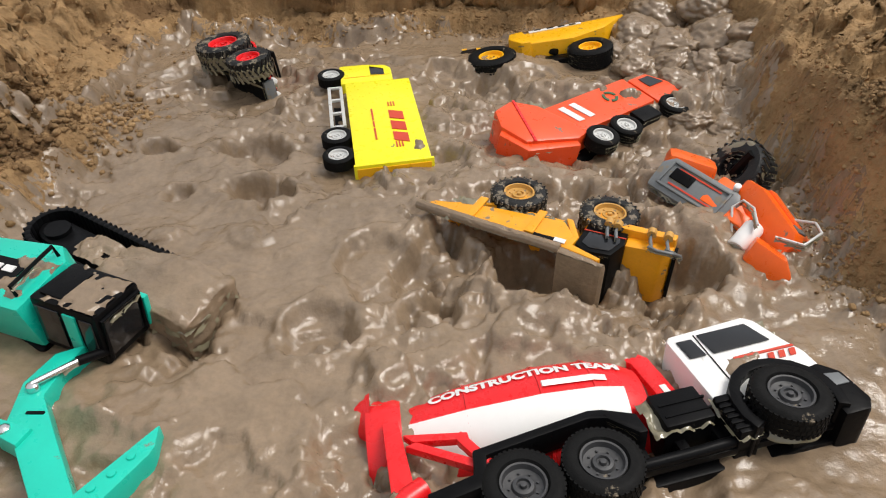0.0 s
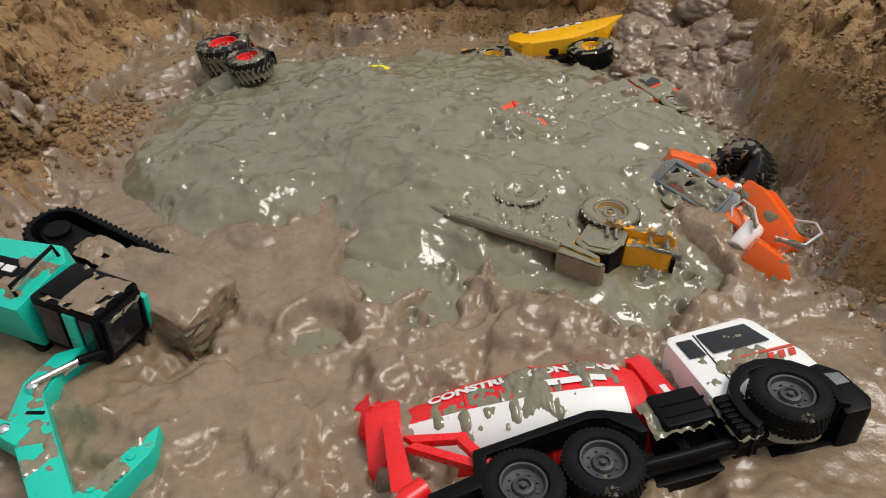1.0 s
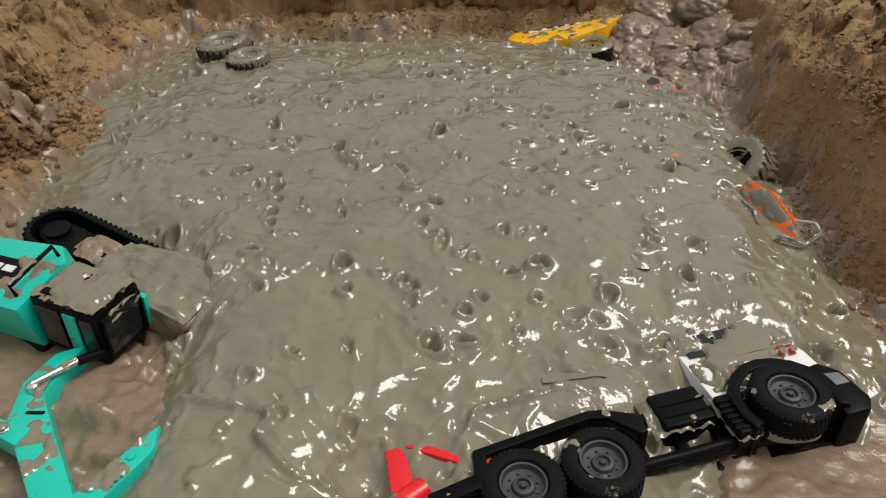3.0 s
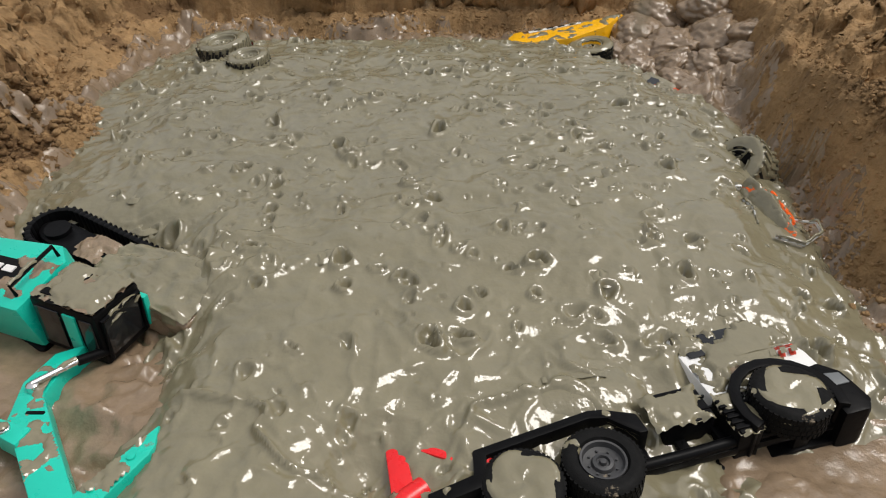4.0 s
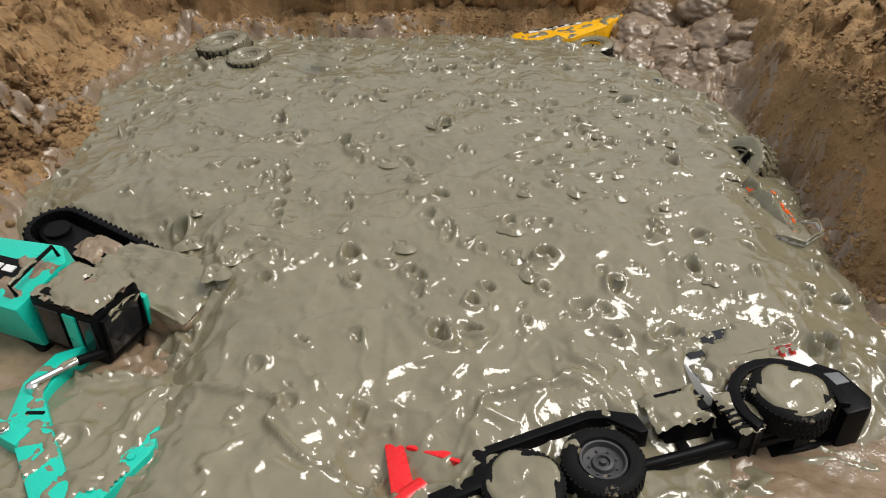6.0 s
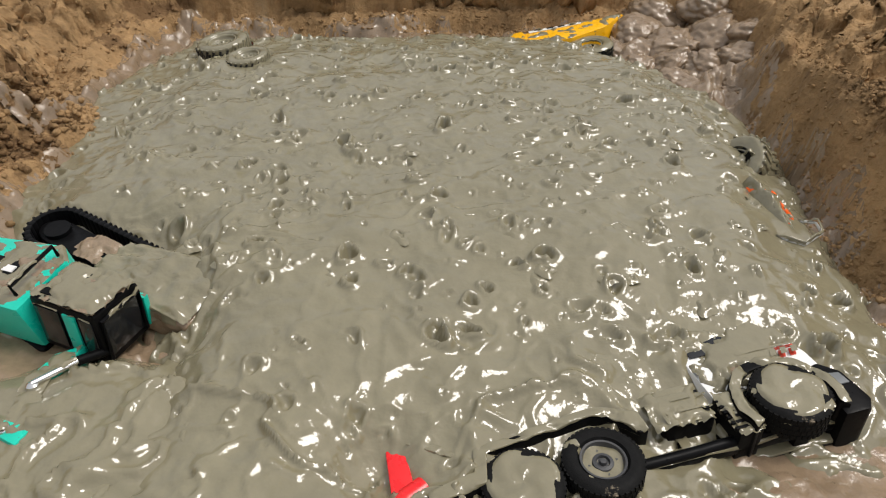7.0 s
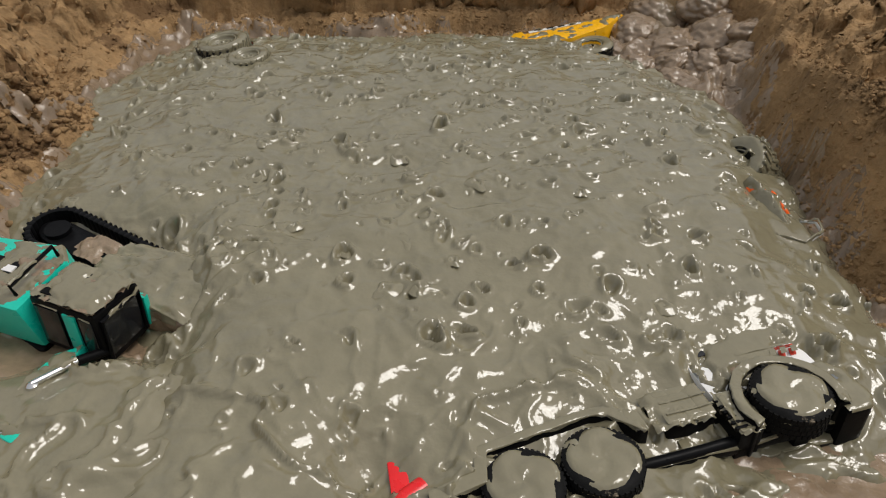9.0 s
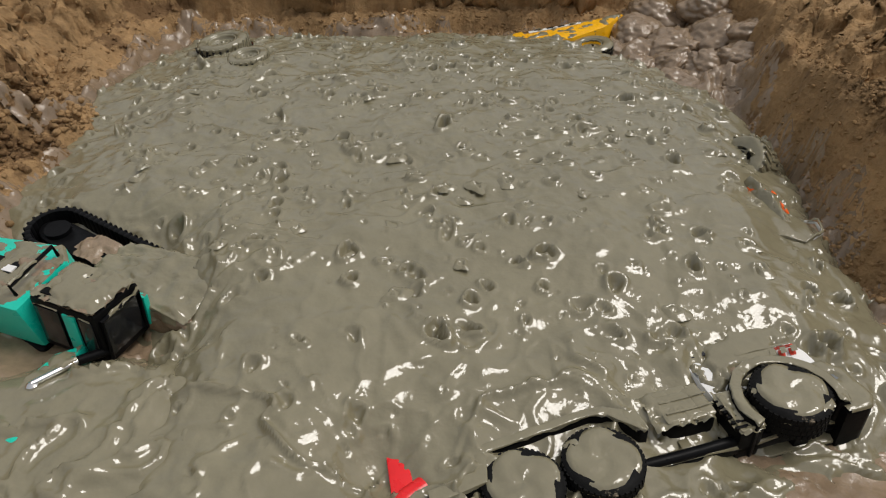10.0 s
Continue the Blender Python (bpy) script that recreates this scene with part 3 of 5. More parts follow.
# ---- amber articulated dump truck ----
def articulated_hauler():
    t = thing("toy_articulated_hauler", pose(0.1383, 0.5494, -0.0103, 91.3, 0.2, -24.0), 0.66,
              "amber toy articulated dump truck on its side, caked with mud", "toy truck")
    # the open bed: two side walls, a floor and a front plate with a canopy
    side = [(-0.200, 0.092), (-0.214, 0.108), (-0.150, 0.116), (0.0, 0.128), (0.012, 0.100), (-0.01, 0.070), (-0.12, 0.076)]
    bed = part("bed_side", prism(side, 0.043, 0.050, 0.0015), OCHRE, t, "amber bed side with muddy rim")
    part("bed_rim", tube([(-0.222, 0.046, 0.106), (-0.200, 0.0465, 0.111), (-0.150, 0.0475, 0.118), (-0.09, 0.046, 0.122), (0.0, 0.0465, 0.131)], 0.0068, 10), MUD, bed, "mud-caked rim")
    for x in (-0.14, -0.05):
        part("bed_rib", prism([(x, 0.060), (x - 0.006, 0.116), (x + 0.008, 0.118), (x + 0.012, 0.060)], 0.050, 0.0535, 0.001), OCHRE, bed)
    part("print_bar", prism([(-0.055, 0.112), (-0.052, 0.121), (0.0, 0.124), (0.0, 0.114)], 0.0503, 0.0510, 0), BLACK, bed)
    part("badge", prism([(-0.012, 0.113), (-0.012, 0.122), (0.004, 0.123), (0.004, 0.114)], 0.0512, 0.0520, 0), PRINT_WHITE, bed)
    part("bed_side", prism(side, -0.075, -0.068, 0.0015), OCHRE, t)
    part("bed_floor", prism([(-0.185, 0.082), (-0.12, 0.056), (-0.01, 0.060), (-0.01, 0.066), (-0.12, 0.062), (-0.180, 0.088)], -0.07, 0.045, 0.001), OCHRE, t)
    part("bed_front", prism([(-0.01, 0.06), (0.008, 0.10), (0.0, 0.128), (0.052, 0.140), (0.056, 0.134), (0.014, 0.118), (0.018, 0.098), (0.0, 0.06)], -0.078, 0.050, 0.002), OCHRE, t)
    part("canopy_mud", prism([(-0.004, 0.124), (-0.002, 0.141), (0.060, 0.150), (0.066, 0.142)], -0.080, 0.047, 0.004), MUD, t, "drying mud on the bed's canopy")
    bm = box(-0.13, 0.14, -0.022, 0.018, 0.034, 0.058, 0.002)
    for x in (-0.08, 0.04):
        box(x - 0.008, x + 0.008, -0.05, 0.05, 0.026, 0.040, 0.001, bm)
    part("chassis", bm, OCHRE, t)
    # cab and bonnet
    c = part("cab", prism([(0.022, 0.062), (0.016, 0.112), (0.030, 0.124), (0.066, 0.120), (0.078, 0.090), (0.078, 0.062)], -0.048, 0.049, 0.002), BLACK, t)
    part("side_window", prism([(0.028, 0.080), (0.024, 0.108), (0.036, 0.116), (0.062, 0.113), (0.072, 0.090), (0.070, 0.080)], 0.0492, 0.0505, 0.0006), GLASS, c)
    part("red_line", prism([(0.020, 0.0762), (0.020, 0.0778), (0.078, 0.0778), (0.078, 0.0762)], 0.0492, 0.0502, 0), PRINT_RED, c)
    part("bonnet", prism([(0.078, 0.045), (0.078, 0.085), (0.128, 0.080), (0.140, 0.070), (0.142, 0.045)], -0.046, 0.044, 0.003), OCHRE, t)
    part("running_board", prism([(0.020, 0.050), (0.018, 0.062), (0.140, 0.062), (0.142, 0.048)], 0.038, 0.056, 0.002), OCHRE, t)
    part("grille", box(0.141, 0.146, -0.036, 0.034, 0.046, 0.072, 0.001), BLACK, t)
    for x in (0.050, 0.062, 0.108, 0.130):
        r = part("rail", tube([(x, 0.056, 0.060), (x, 0.057, 0.074), (x + 0.004, 0.055, 0.090)], 0.0024), GREY, t, "bent grey handrail")
        part("knob", lathe([(-0.006, 0.0), (-0.006, 0.006), (0.004, 0.0065), (0.006, 0.0)], 14, Matrix.Translation((x, 0.058, 0.060)) @ pose(0, 0, 0, 0, 90, 0)), TAN, r)
    part("rail", tube([(0.108, 0.055, 0.090), (0.120, 0.056, 0.096), (0.140, 0.054, 0.092), (0.150, 0.045, 0.080), (0.152, 0.03, 0.066)], 0.0022), GREY, t)
    part("rail", tube([(0.130, 0.055, 0.088), (0.142, 0.050, 0.084), (0.150, 0.035, 0.076)], 0.0022), GREY, t)
    for x in (-0.092, 0.044):
        wheel(t, x, 0.041, 0.028, 0.041, 0.034, TAN, RUBBER_MUD, lugs=26, side=1, rim_r=0.56)
        wheel(t, x, -0.060, 0.028, 0.041, 0.036, TAN, RUBBER_MUD, lugs=26, side=-1, rim_r=0.56)
    return t


# ---- golden dump truck by the far wall ----
def far_dumper():
    t = thing("toy_dump_truck", pose(0.1543, 0.9502, -0.0210, 88.7, 9.0, 180.9), 0.8788,
              "golden yellow toy dump truck half sunk beside the far wall", "toy truck")
    bed = part("tipper_bed", prism([(-0.165, 0.135), (-0.120, 0.085), (-0.06, 0.058), (0.02, 0.062), (0.045, 0.090), (0.035, 0.112), (-0.04, 0.122)], -0.05, 0.050, 0.003), GOLD, t)
    part("bed_rib", prism([(0.012, 0.060), (0.022, 0.118), (0.046, 0.112), (0.050, 0.088), (0.030, 0.060)], -0.054, 0.054, 0.003), GOLD, bed)
    part("print_panel", prism([(-0.085, 0.117), (-0.085, 0.124), (0.010, 0.118), (0.010, 0.110)], 0.0503, 0.0515, 0), PRINT_WHITE, bed)
    for x in (-0.075, -0.055, -0.035, -0.012):
        part("print_bar", prism([(x, 0.1165), (x, 0.1205), (x + 0.012, 0.1195), (x + 0.012, 0.1155)], 0.0516, 0.0524, 0), BLACK, bed)
    part("chassis", box(-0.12, 0.15, -0.025, 0.025, 0.034, 0.058, 0.003), BLACK, t)
    part("ram", tube([(-0.03, 0.03, 0.055), (0.0, 0.03, 0.085)], 0.006), BLACK, t)
    c = part("cab", prism([(0.10, 0.05), (0.10, 0.095), (0.155, 0.088), (0.172, 0.070), (0.170, 0.048)], -0.044, 0.046, 0.003), GOLD, t)
    part("side_window", prism([(0.108, 0.070), (0.108, 0.088), (0.134, 0.085), (0.140, 0.070)], 0.0463, 0.0475, 0), GLASS, c)
    part("platform", prism([(0.12, 0.045), (0.12, 0.052), (0.195, 0.062), (0.195, 0.055)], -0.045, 0.046, 0.001), GOLD, t)
    part("rail", tube([(0.125, 0.046, 0.090), (0.160, 0.046, 0.088), (0.194, 0.044, 0.062)], 0.003), GOLD, t)
    for x, r, y in ((0.085, 0.042, 0.036), (-0.085, 0.038, 0.025)):
        wheel(t, x, y, 0.036, r, 0.034, GOLD, RUBBER, side=1, rim_r=0.52)
        wheel(t, x, -0.046, 0.036, r, 0.034, GOLD, RUBBER, side=-1, rim_r=0.52)
    return t


# ---- vermilion refuse lorry ----
def red_lorry():
    t = thing("toy_refuse_lorry", pose(0.2357, 0.7311, -0.0298, -78.0, -1.2, 37.9), 1.06,
              "vermilion plastic toy refuse lorry lying on its side in mud", "toy truck")
    b = part("hopper", prism([(-0.055, 0.030), (-0.078, 0.026), (-0.135, 0.050), (-0.142, 0.085), (-0.128, 0.112), (-0.098, 0.118), (-0.076, 0.095)], -0.040, 0.040, 0.004), VERMILION, t)
    part("hopper_lip", prism([(-0.080, 0.018), (-0.140, 0.040), (-0.150, 0.078), (-0.138, 0.086), (-0.128, 0.052), (-0.076, 0.030)], -0.036, 0.036, 0.003), VERMILION, b)
    part("hopper_seam", prism([(-0.0985, 0.116), (-0.127, 0.046), (-0.1245, 0.045), (-0.096, 0.115)], -0.0412, -0.0402, 0), RED, b)
    box_ob = part("body", box(-0.078, 0.068, -0.037, 0.037, 0.036, 0.090, 0.003), VERMILION, t)
    for x in (-0.052, -0.034):
        part("stripe", prism([(x, 0.050), (x - 0.006, 0.080), (x + 0.003, 0.080), (x + 0.009, 0.050)], -0.0382, -0.0372, 0), PRINT_WHITE, box_ob)
    for k in range(3):
        ring = [(0.020 + 0.010 * math.cos(radians(a)), 0.068 + 0.010 * math.sin(radians(a))) for a in range(120 * k, 120 * k + 96, 19)]
        ring += [(0.020 + 0.0065 * math.cos(radians(a)), 0.068 + 0.0065 * math.sin(radians(a))) for a in range(120 * k + 95, 120 * k - 1, -19)]
        part("emblem_arc", prism(ring, -0.0382, -0.0372, 0), PRINT_GREEN, box_ob)
    c = part("cab", prism([(0.072, 0.030), (0.072, 0.085), (0.106, 0.085), (0.120, 0.060), (0.121, 0.030)], -0.036, 0.036, 0.003), VERMILION, t)
    part("side_window", prism([(0.086, 0.060), (0.085, 0.078), (0.103, 0.078), (0.112, 0.060)], -0.0372, -0.0364, 0), GLASS, c)
    bm = box(-0.08, 0.115, -0.016, 0.016, 0.014, 0.030, 0.002)
    for x in (-0.05, -0.01, 0.08):
        box(x - 0.004, x + 0.004, -0.036, 0.036, 0.014, 0.022, 0.001, bm)
    part("chassis", bm, BLACK, t)
    part("battery_box", box(0.018, 0.052, -0.038, -0.012, 0.012, 0.034, 0.002), BLACK, t)
    for x in (-0.05, -0.01, 0.08):
        wheel(t, x, -0.034, 0.016, 0.0185, 0.017, SILVER, side=-1, rim_r=0.62)
        wheel(t, x, 0.034, 0.016, 0.0185, 0.017, SILVER, side=1, rim_r=0.62)
    return t


# ---- small tractor with red hubs ----
def red_hub_tractor():
    t = thing("toy_tractor", pose(-0.3100, 0.884, -0.0060, -83, -2.4, -43), 0.872, "black toy tractor with red hubs lying on its side", "toy tractor")
    part("body", prism([(-0.045, 0.03), (-0.045, 0.075), (-0.012, 0.08), (0.0, 0.062), (0.066, 0.058), (0.072, 0.03)], -0.022, 0.022, 0.004), BLACK, t)
    part("bonnet", prism([(0.002, 0.056), (0.004, 0.066), (0.058, 0.062), (0.070, 0.050), (0.070, 0.046)], -0.021, 0.021, 0.002), RED, t)
    part("fender", lathe([(-0.012, 0.044), (-0.012, 0.048), (0.010, 0.048), (0.010, 0.044)], 16, Matrix.Translation((-0.03, -0.033, 0.042)) @ pose(0, 0, 0, 0, 0, 90), None, -20, 120), RED, t, "curved red mudguard")
    part("fender", lathe([(-0.012, 0.044), (-0.012, 0.048), (0.010, 0.048), (0.010, 0.044)], 16, Matrix.Translation((-0.03, 0.033, 0.042)) @ pose(0, 0, 0, 0, 0, 90), None, -20, 120), RED, t)
    part("roof", box(-0.05, 0.0, -0.025, 0.025, 0.104, 0.110, 0.002), BLACK, t)
    for x, y in ((-0.046, -0.022), (-0.004, -0.022), (-0.046, 0.022), (-0.004, 0.022)):
        part("pillar", tube([(x, y, 0.07), (x, y, 0.106)], 0.0022), BLACK, t)
    for y in (-0.012, 0.012):
        part("headlight", lathe([(0.0, 0.0), (0.0, 0.006), (0.006, 0.0055), (0.008, 0.0)], 14, Matrix.Translation((0.068, y, 0.052))), WHITE, t)
    part("grille", box(0.071, 0.076, -0.018, 0.018, 0.032, 0.050, 0.001), GREY, t)
    for x, r, w in ((-0.035, 0.042, 0.034), (0.050, 0.033, 0.026)):
        wheel(t, x, -0.046, r, r, w, RED, RUBBER_MUD, lugs=24, side=-1, rim_r=0.56)
        wheel(t, x, 0.046, r, r, w, RED, RUBBER_MUD, lugs=24, side=1, rim_r=0.56)
    return t


# ---- orange loader by the right-hand wall ----
def orange_loader():
    t = thing("toy_wheel_loader", pose(0.275, 0.546, 0.0), 1.0, "orange toy tractor loader tipped against the soil wall", "toy loader")

    def at(x, y, z, rx=0, ry=0, rz=0):
        return pose(x - 0.27, y - 0.53, z, rx, ry, rz)
    part("axle", tube([(0, 0, -0.03), (0, 0, 0.03)], 0.006), BLACK, t, "", at(0.306, 0.600, 0.012, 12, 22, 0))
    w = wheel(t, 0, 0, 0, 0.034, 0.030, BLACK, RUBBER_MUD, lugs=24, side=-1, rim_r=0.5)
    w.matrix_basis = at(0.312, 0.602, 0.012, 62, 40, 12)
    part("rear_body", box(-0.026, 0.026, -0.022, 0.022, -0.018, 0.016, 0.008), ORANGE, t, "", at(0.258, 0.604, 0.014, -15, 10, -20))
    roof = part("cab_roof", prism([(-0.046, -0.024), (-0.050, 0.010), (-0.040, 0.023), (0.044, 0.023), (0.050, 0.012), (0.046, -0.024)], -0.009, 0.008, 0.005, None, "z"), GREY, t,
                "muddy dark grey cab roof", at(0.247, 0.552, 0.018, 32, 8, -50) @ Matrix.Diagonal((0.9, 0.9, 1, 1)))
    bm = box(-0.038, 0.038, -0.017, -0.014, 0.007, 0.0105, 0.001)
    box(-0.038, 0.038, 0.014, 0.017, 0.007, 0.0105, 0.001, bm)
    box(-0.038, -0.035, -0.017, 0.017, 0.007, 0.0105, 0.001, bm)
    box(0.035, 0.038, -0.017, 0.017, 0.007, 0.0105, 0.001, bm)
    part("roof_frame", bm, GREY, roof)
    part("roof_vent", box(-0.030, -0.004, -0.004, 0.010, 0.0075, 0.0105, 0.001), BLACK, roof)
    for y in (-0.010, 0.011):
        part("red_line", box(-0.026, 0.028, y - 0.001, y + 0.001, 0.0083, 0.0090, 0), PRINT_RED, roof)
    cab = part("cab_body", box(-0.024, 0.028, -0.020, 0.020, -0.026, 0.012, 0.004), ORANGE, t, "", at(0.278, 0.534, 0.012, 20, 12, -48))
    part("cab_step", box(0.006, 0.026, -0.024, -0.008, -0.010, 0.016, 0.002), ORANGE, cab)
    for dx in (-0.004, 0.018):
        part("lamp", lathe([(0.0, 0.0), (0.0, 0.0035), (0.009, 0.0035), (0.011, 0.0)], 12, pose(dx, 0.012, 0.010, 0, -90, 0)), WHITE, cab, "small white lamp")
    hood = part("bonnet", prism([(-0.042, -0.016), (-0.046, 0.010), (-0.026, 0.016), (0.030, 0.015), (0.040, 0.006), (0.040, -0.016)], -0.017, 0.017, 0.003), ORANGE, t, "", at(0.308, 0.502, 0.013, -34, 14, -77))
    part("bonnet_rib", prism([(-0.030, 0.0145), (-0.026, 0.0185), (0.020, 0.0175), (0.024, 0.014)], -0.006, 0.004, 0.001), ORANGE, hood)
    part("headlight", box(0.018, 0.028, -0.009, 0.004, 0.0135, 0.0165, 0.001), GREY, hood)
    part("headlight", box(-0.006, 0.006, 0.005, 0.014, 0.0140, 0.0170, 0.001), GREY, hood)
    part("filter_can", lathe([(-0.015, 0.0), (-0.015, 0.0085), (-0.013, 0.0095), (0.013, 0.0095), (0.015, 0.0085), (0.015, 0.0)], 20), WHITE, t, "white cylinder", at(0.276, 0.484, 0.010, 0, -24, 40))
    part("counterweight", prism([(-0.022, -0.014), (-0.026, 0.010), (0.010, 0.014), (0.026, 0.004), (0.022, -0.014)], -0.016, 0.016, 0.003), ORANGE, t, "", at(0.286, 0.452, 0.006, -25, 26, -40) @ Matrix.Diagonal((0.85, 0.85, 0.85, 1)))
    part("cage_bar", tube([(0.268, 0.490, 0.000), (0.271, 0.515, 0.026), (0.281, 0.517, 0.032), (0.284, 0.500, 0.034), (0.280, 0.478, 0.030)], 0.0013), SILVER, t, "bent pale wire", pose(-0.27, -0.53, -0.002))
    part("cage_bar", tube([(0.320, 0.492, 0.026), (0.332, 0.478, 0.032), (0.330, 0.462, 0.032), (0.312, 0.452, 0.026), (0.290, 0.462, 0.028)], 0.0013), SILVER, t, "bent pale wire", pose(-0.27, -0.53, -0.002))
    return t


# ---- teal excavator ----
def excavator():
    ox, oy = -0.28, 0.39
    t = thing("toy_excavator", pose(ox, oy, 0.0), 1.0, "teal and black toy excavator on its side, splashed with mud", "toy excavator")
    sh = pose(-ox, -oy, 0)
    # crawler: a stadium loop of links lying flat
    a = math.atan2(-0.085, 0.155)
    tr = pose(-0.274 - ox, 0.443 - oy, 0.016, 6, 5, math.degrees(a))
    L, r = 0.074, 0.0225
    ring = [(L + r * math.cos(radians(k)), r * math.sin(radians(k))) for k in range(-90, 91, 15)] + [(-L + r * math.cos(radians(k)), r * math.sin(radians(k))) for k in range(90, 271, 15)]
    track = part("track_frame", prism([(x * 0.98, y * 0.62) for x, y in ring], -0.012, 0.010, 0.002, None, "z"), BLACK, t, "", tr)
    per, total = [], 0.0
    for p, q in zip(ring, ring[1:] + ring[:1]):
        per.append((total, Vector(p), Vector(q)))
        total += (Vector(q) - Vector(p)).length
    link_bm = box(-0.0034, 0.0034, -0.0022, 0.0026, -0.017, 0.017, 0.0008)
    box(-0.001, 0.001, 0.002, 0.0045, -0.017, 0.017, 0, link_bm)
    link_me = finish("track_link", link_bm, BLACK)
    n = 70
    for k in range(n):
        d = total * k / n
        s0, p, q = [e for e in per if e[0] <= d][-1]
        u = (q - p).normalized()
        c = p + u * (d - s0)
        link = new("track_link", link_me)
        link.parent = track
        link.matrix_basis = pose(c.x, c.y, 0, 0, 0, math.degrees(math.atan2(u.y, u.x)) + 180)
    for x in (-0.074, 0.074):
        part("sprocket", lathe([(-0.014, 0.0), (-0.014, 0.011), (0.014, 0.011), (0.014, 0.0)], 20, pose(x, 0, 0, 0, 90, 0)), BLACK, track)
    # house
    hp = pose(-0.332 - ox, 0.397 - oy, 0.035, 10, -2, -20)
    h = part("house", prism([(-0.06, -0.03), (-0.06, 0.026), (0.030, 0.034), (0.046, 0.02), (0.046, -0.032)], -0.022, 0.022, 0.005, None, "z"), TEAL, t, "teal engine housing with worn decals", hp)
    part("house_skirt", box(-0.062, 0.044, -0.034, 0.028, -0.040, -0.0225, 0.003), BLACK, h)
    part("decal", box(-0.03, 0.02, -0.012, 0.010, 0.0222, 0.0230, 0), BLACK, h)
    for k in range(3):
        part("print_bar", box(-0.022 + k * 0.013, -0.012 + k * 0.013, -0.003, 0.003, 0.0232, 0.0240, 0), PRINT_WHITE, h)
    part("print_bar", box(-0.026, -0.018, 0.006, 0.009, 0.0232, 0.0240, 0), PRINT_RED, h)
    part("handrail", tube([(0.036, 0.022, 0.020), (0.036, 0.022, 0.032), (0.036, -0.02, 0.032), (0.036, -0.02, 0.020)], 0.0016), BLACK, h)
    # cab with framed windows
    cp = pose(-0.262 - ox, 0.366 - oy, 0.035, 0, 4, -20)
    c = part("cab", box(-0.032, 0.032, -0.022, 0.026, -0.026, 0.024, 0.003), BLACK, t, "black cab with mud on its upper side", cp @ Matrix.Diagonal((0.9, 0.9, 0.95, 1)))
    for x0, x1 in ((-0.028, -0.004), (0.000, 0.012), (0.016, 0.028)):
        part("window", box(x0, x1, -0.0236, -0.0216, -0.018, 0.018, 0.0006), GLASS if x0 != 0.0 else TEAL, c)
    part("window", box(0.0312, 0.0336, -0.016, 0.020, -0.018, 0.016, 0.0006), GLASS, c)
    part("window_bar", tube([(0.034, -0.018, -0.020), (0.034, -0.018, 0.018), (0.034, 0.022, 0.018), (0.034, 0.022, -0.020)], 0.0018), BLACK, c)
    part("roof_grille", box(-0.026, -0.004, -0.016, 0.018, 0.0242, 0.0262, 0.001), BLACK, c)
    part("teal_panel", box(0.020, 0.036, 0.024, 0.030, -0.02, 0.010, 0.002), TEAL, c)
    # boom, stick, ram
    boom = [(-0.258, 0.346), (-0.277, 0.336), (-0.286, 0.308), (-0.280, 0.276), (-0.262, 0.252), (-0.224, 0.202), (-0.198, 0.202), (-0.212, 0.222), (-0.247, 0.270), (-0.266, 0.297), (-0.264, 0.322)]
    b = part("boom", prism([(x - ox, y - oy) for x, y in boom], 0.004, 0.024, 0.002, None, "z"), TEAL, t, "bent teal boom")
    part("boom_lug", prism([(x - ox, y - oy) for x, y in ((-0.284, 0.276), (-0.281, 0.263), (-0.262, 0.254), (-0.258, 0.268))], 0.010, 0.027, 0.002, None, "z"), TEAL, b)
    part("boom_slot", box(-0.270 - ox, -0.258 - ox, 0.2805 - oy, 0.2830 - oy, 0.0232, 0.0248, 0.0005), BLACK, b)
    for x, y in ((-0.275, 0.302), (-0.275, 0.266)):
        part("pin", lathe([(0.0, 0.0045), (-0.004, 0.004), (-0.0055, 0.002), (-0.0055, 0.0)], 16, pose(x - ox, y - oy, 0.0245, 0, 90, 0)), CHROME, b, "bright steel pin")
    part("ram_rod", tube([(-0.275 - ox, 0.302 - oy, 0.029), (-0.256 - ox, 0.326 - oy, 0.026)], 0.0023, 12), CHROME, b, "steel ram rod")
    part("ram_cylinder", tube([(-0.256 - ox, 0.326 - oy, 0.026), (-0.243 - ox, 0.343 - oy, 0.020)], 0.0036, 12), BLACK, b)
    stick = [(-0.1805, 0.2735), (-0.1775, 0.256), (-0.179, 0.250), (-0.206, 0.198), (-0.228, 0.200)]
    s = part("stick", prism([(x - ox, y - oy) for x, y in stick], 0.002, 0.024, 0.002, None, "z"), TEAL, t, "tapered teal stick")
    for x, y in ((-0.189, 0.248), (-0.196, 0.236), (-0.204, 0.226), (-0.200, 0.219)):
        part("pin", lathe([(0.0, 0.003), (-0.0015, 0.0026), (-0.002, 0.0)], 12, pose(x - ox, y - oy, 0.0238, 0, 90, 0)), TEAL, s)
    return t


MIXER = concrete_mixer()
LORRY = delivery_lorry()
HAULER = articulated_hauler()
DUMPER = far_dumper()
REFUSE = red_lorry()
TRACTOR = red_hub_tractor()
LOADER = orange_loader()
EXCAVATOR = excavator()

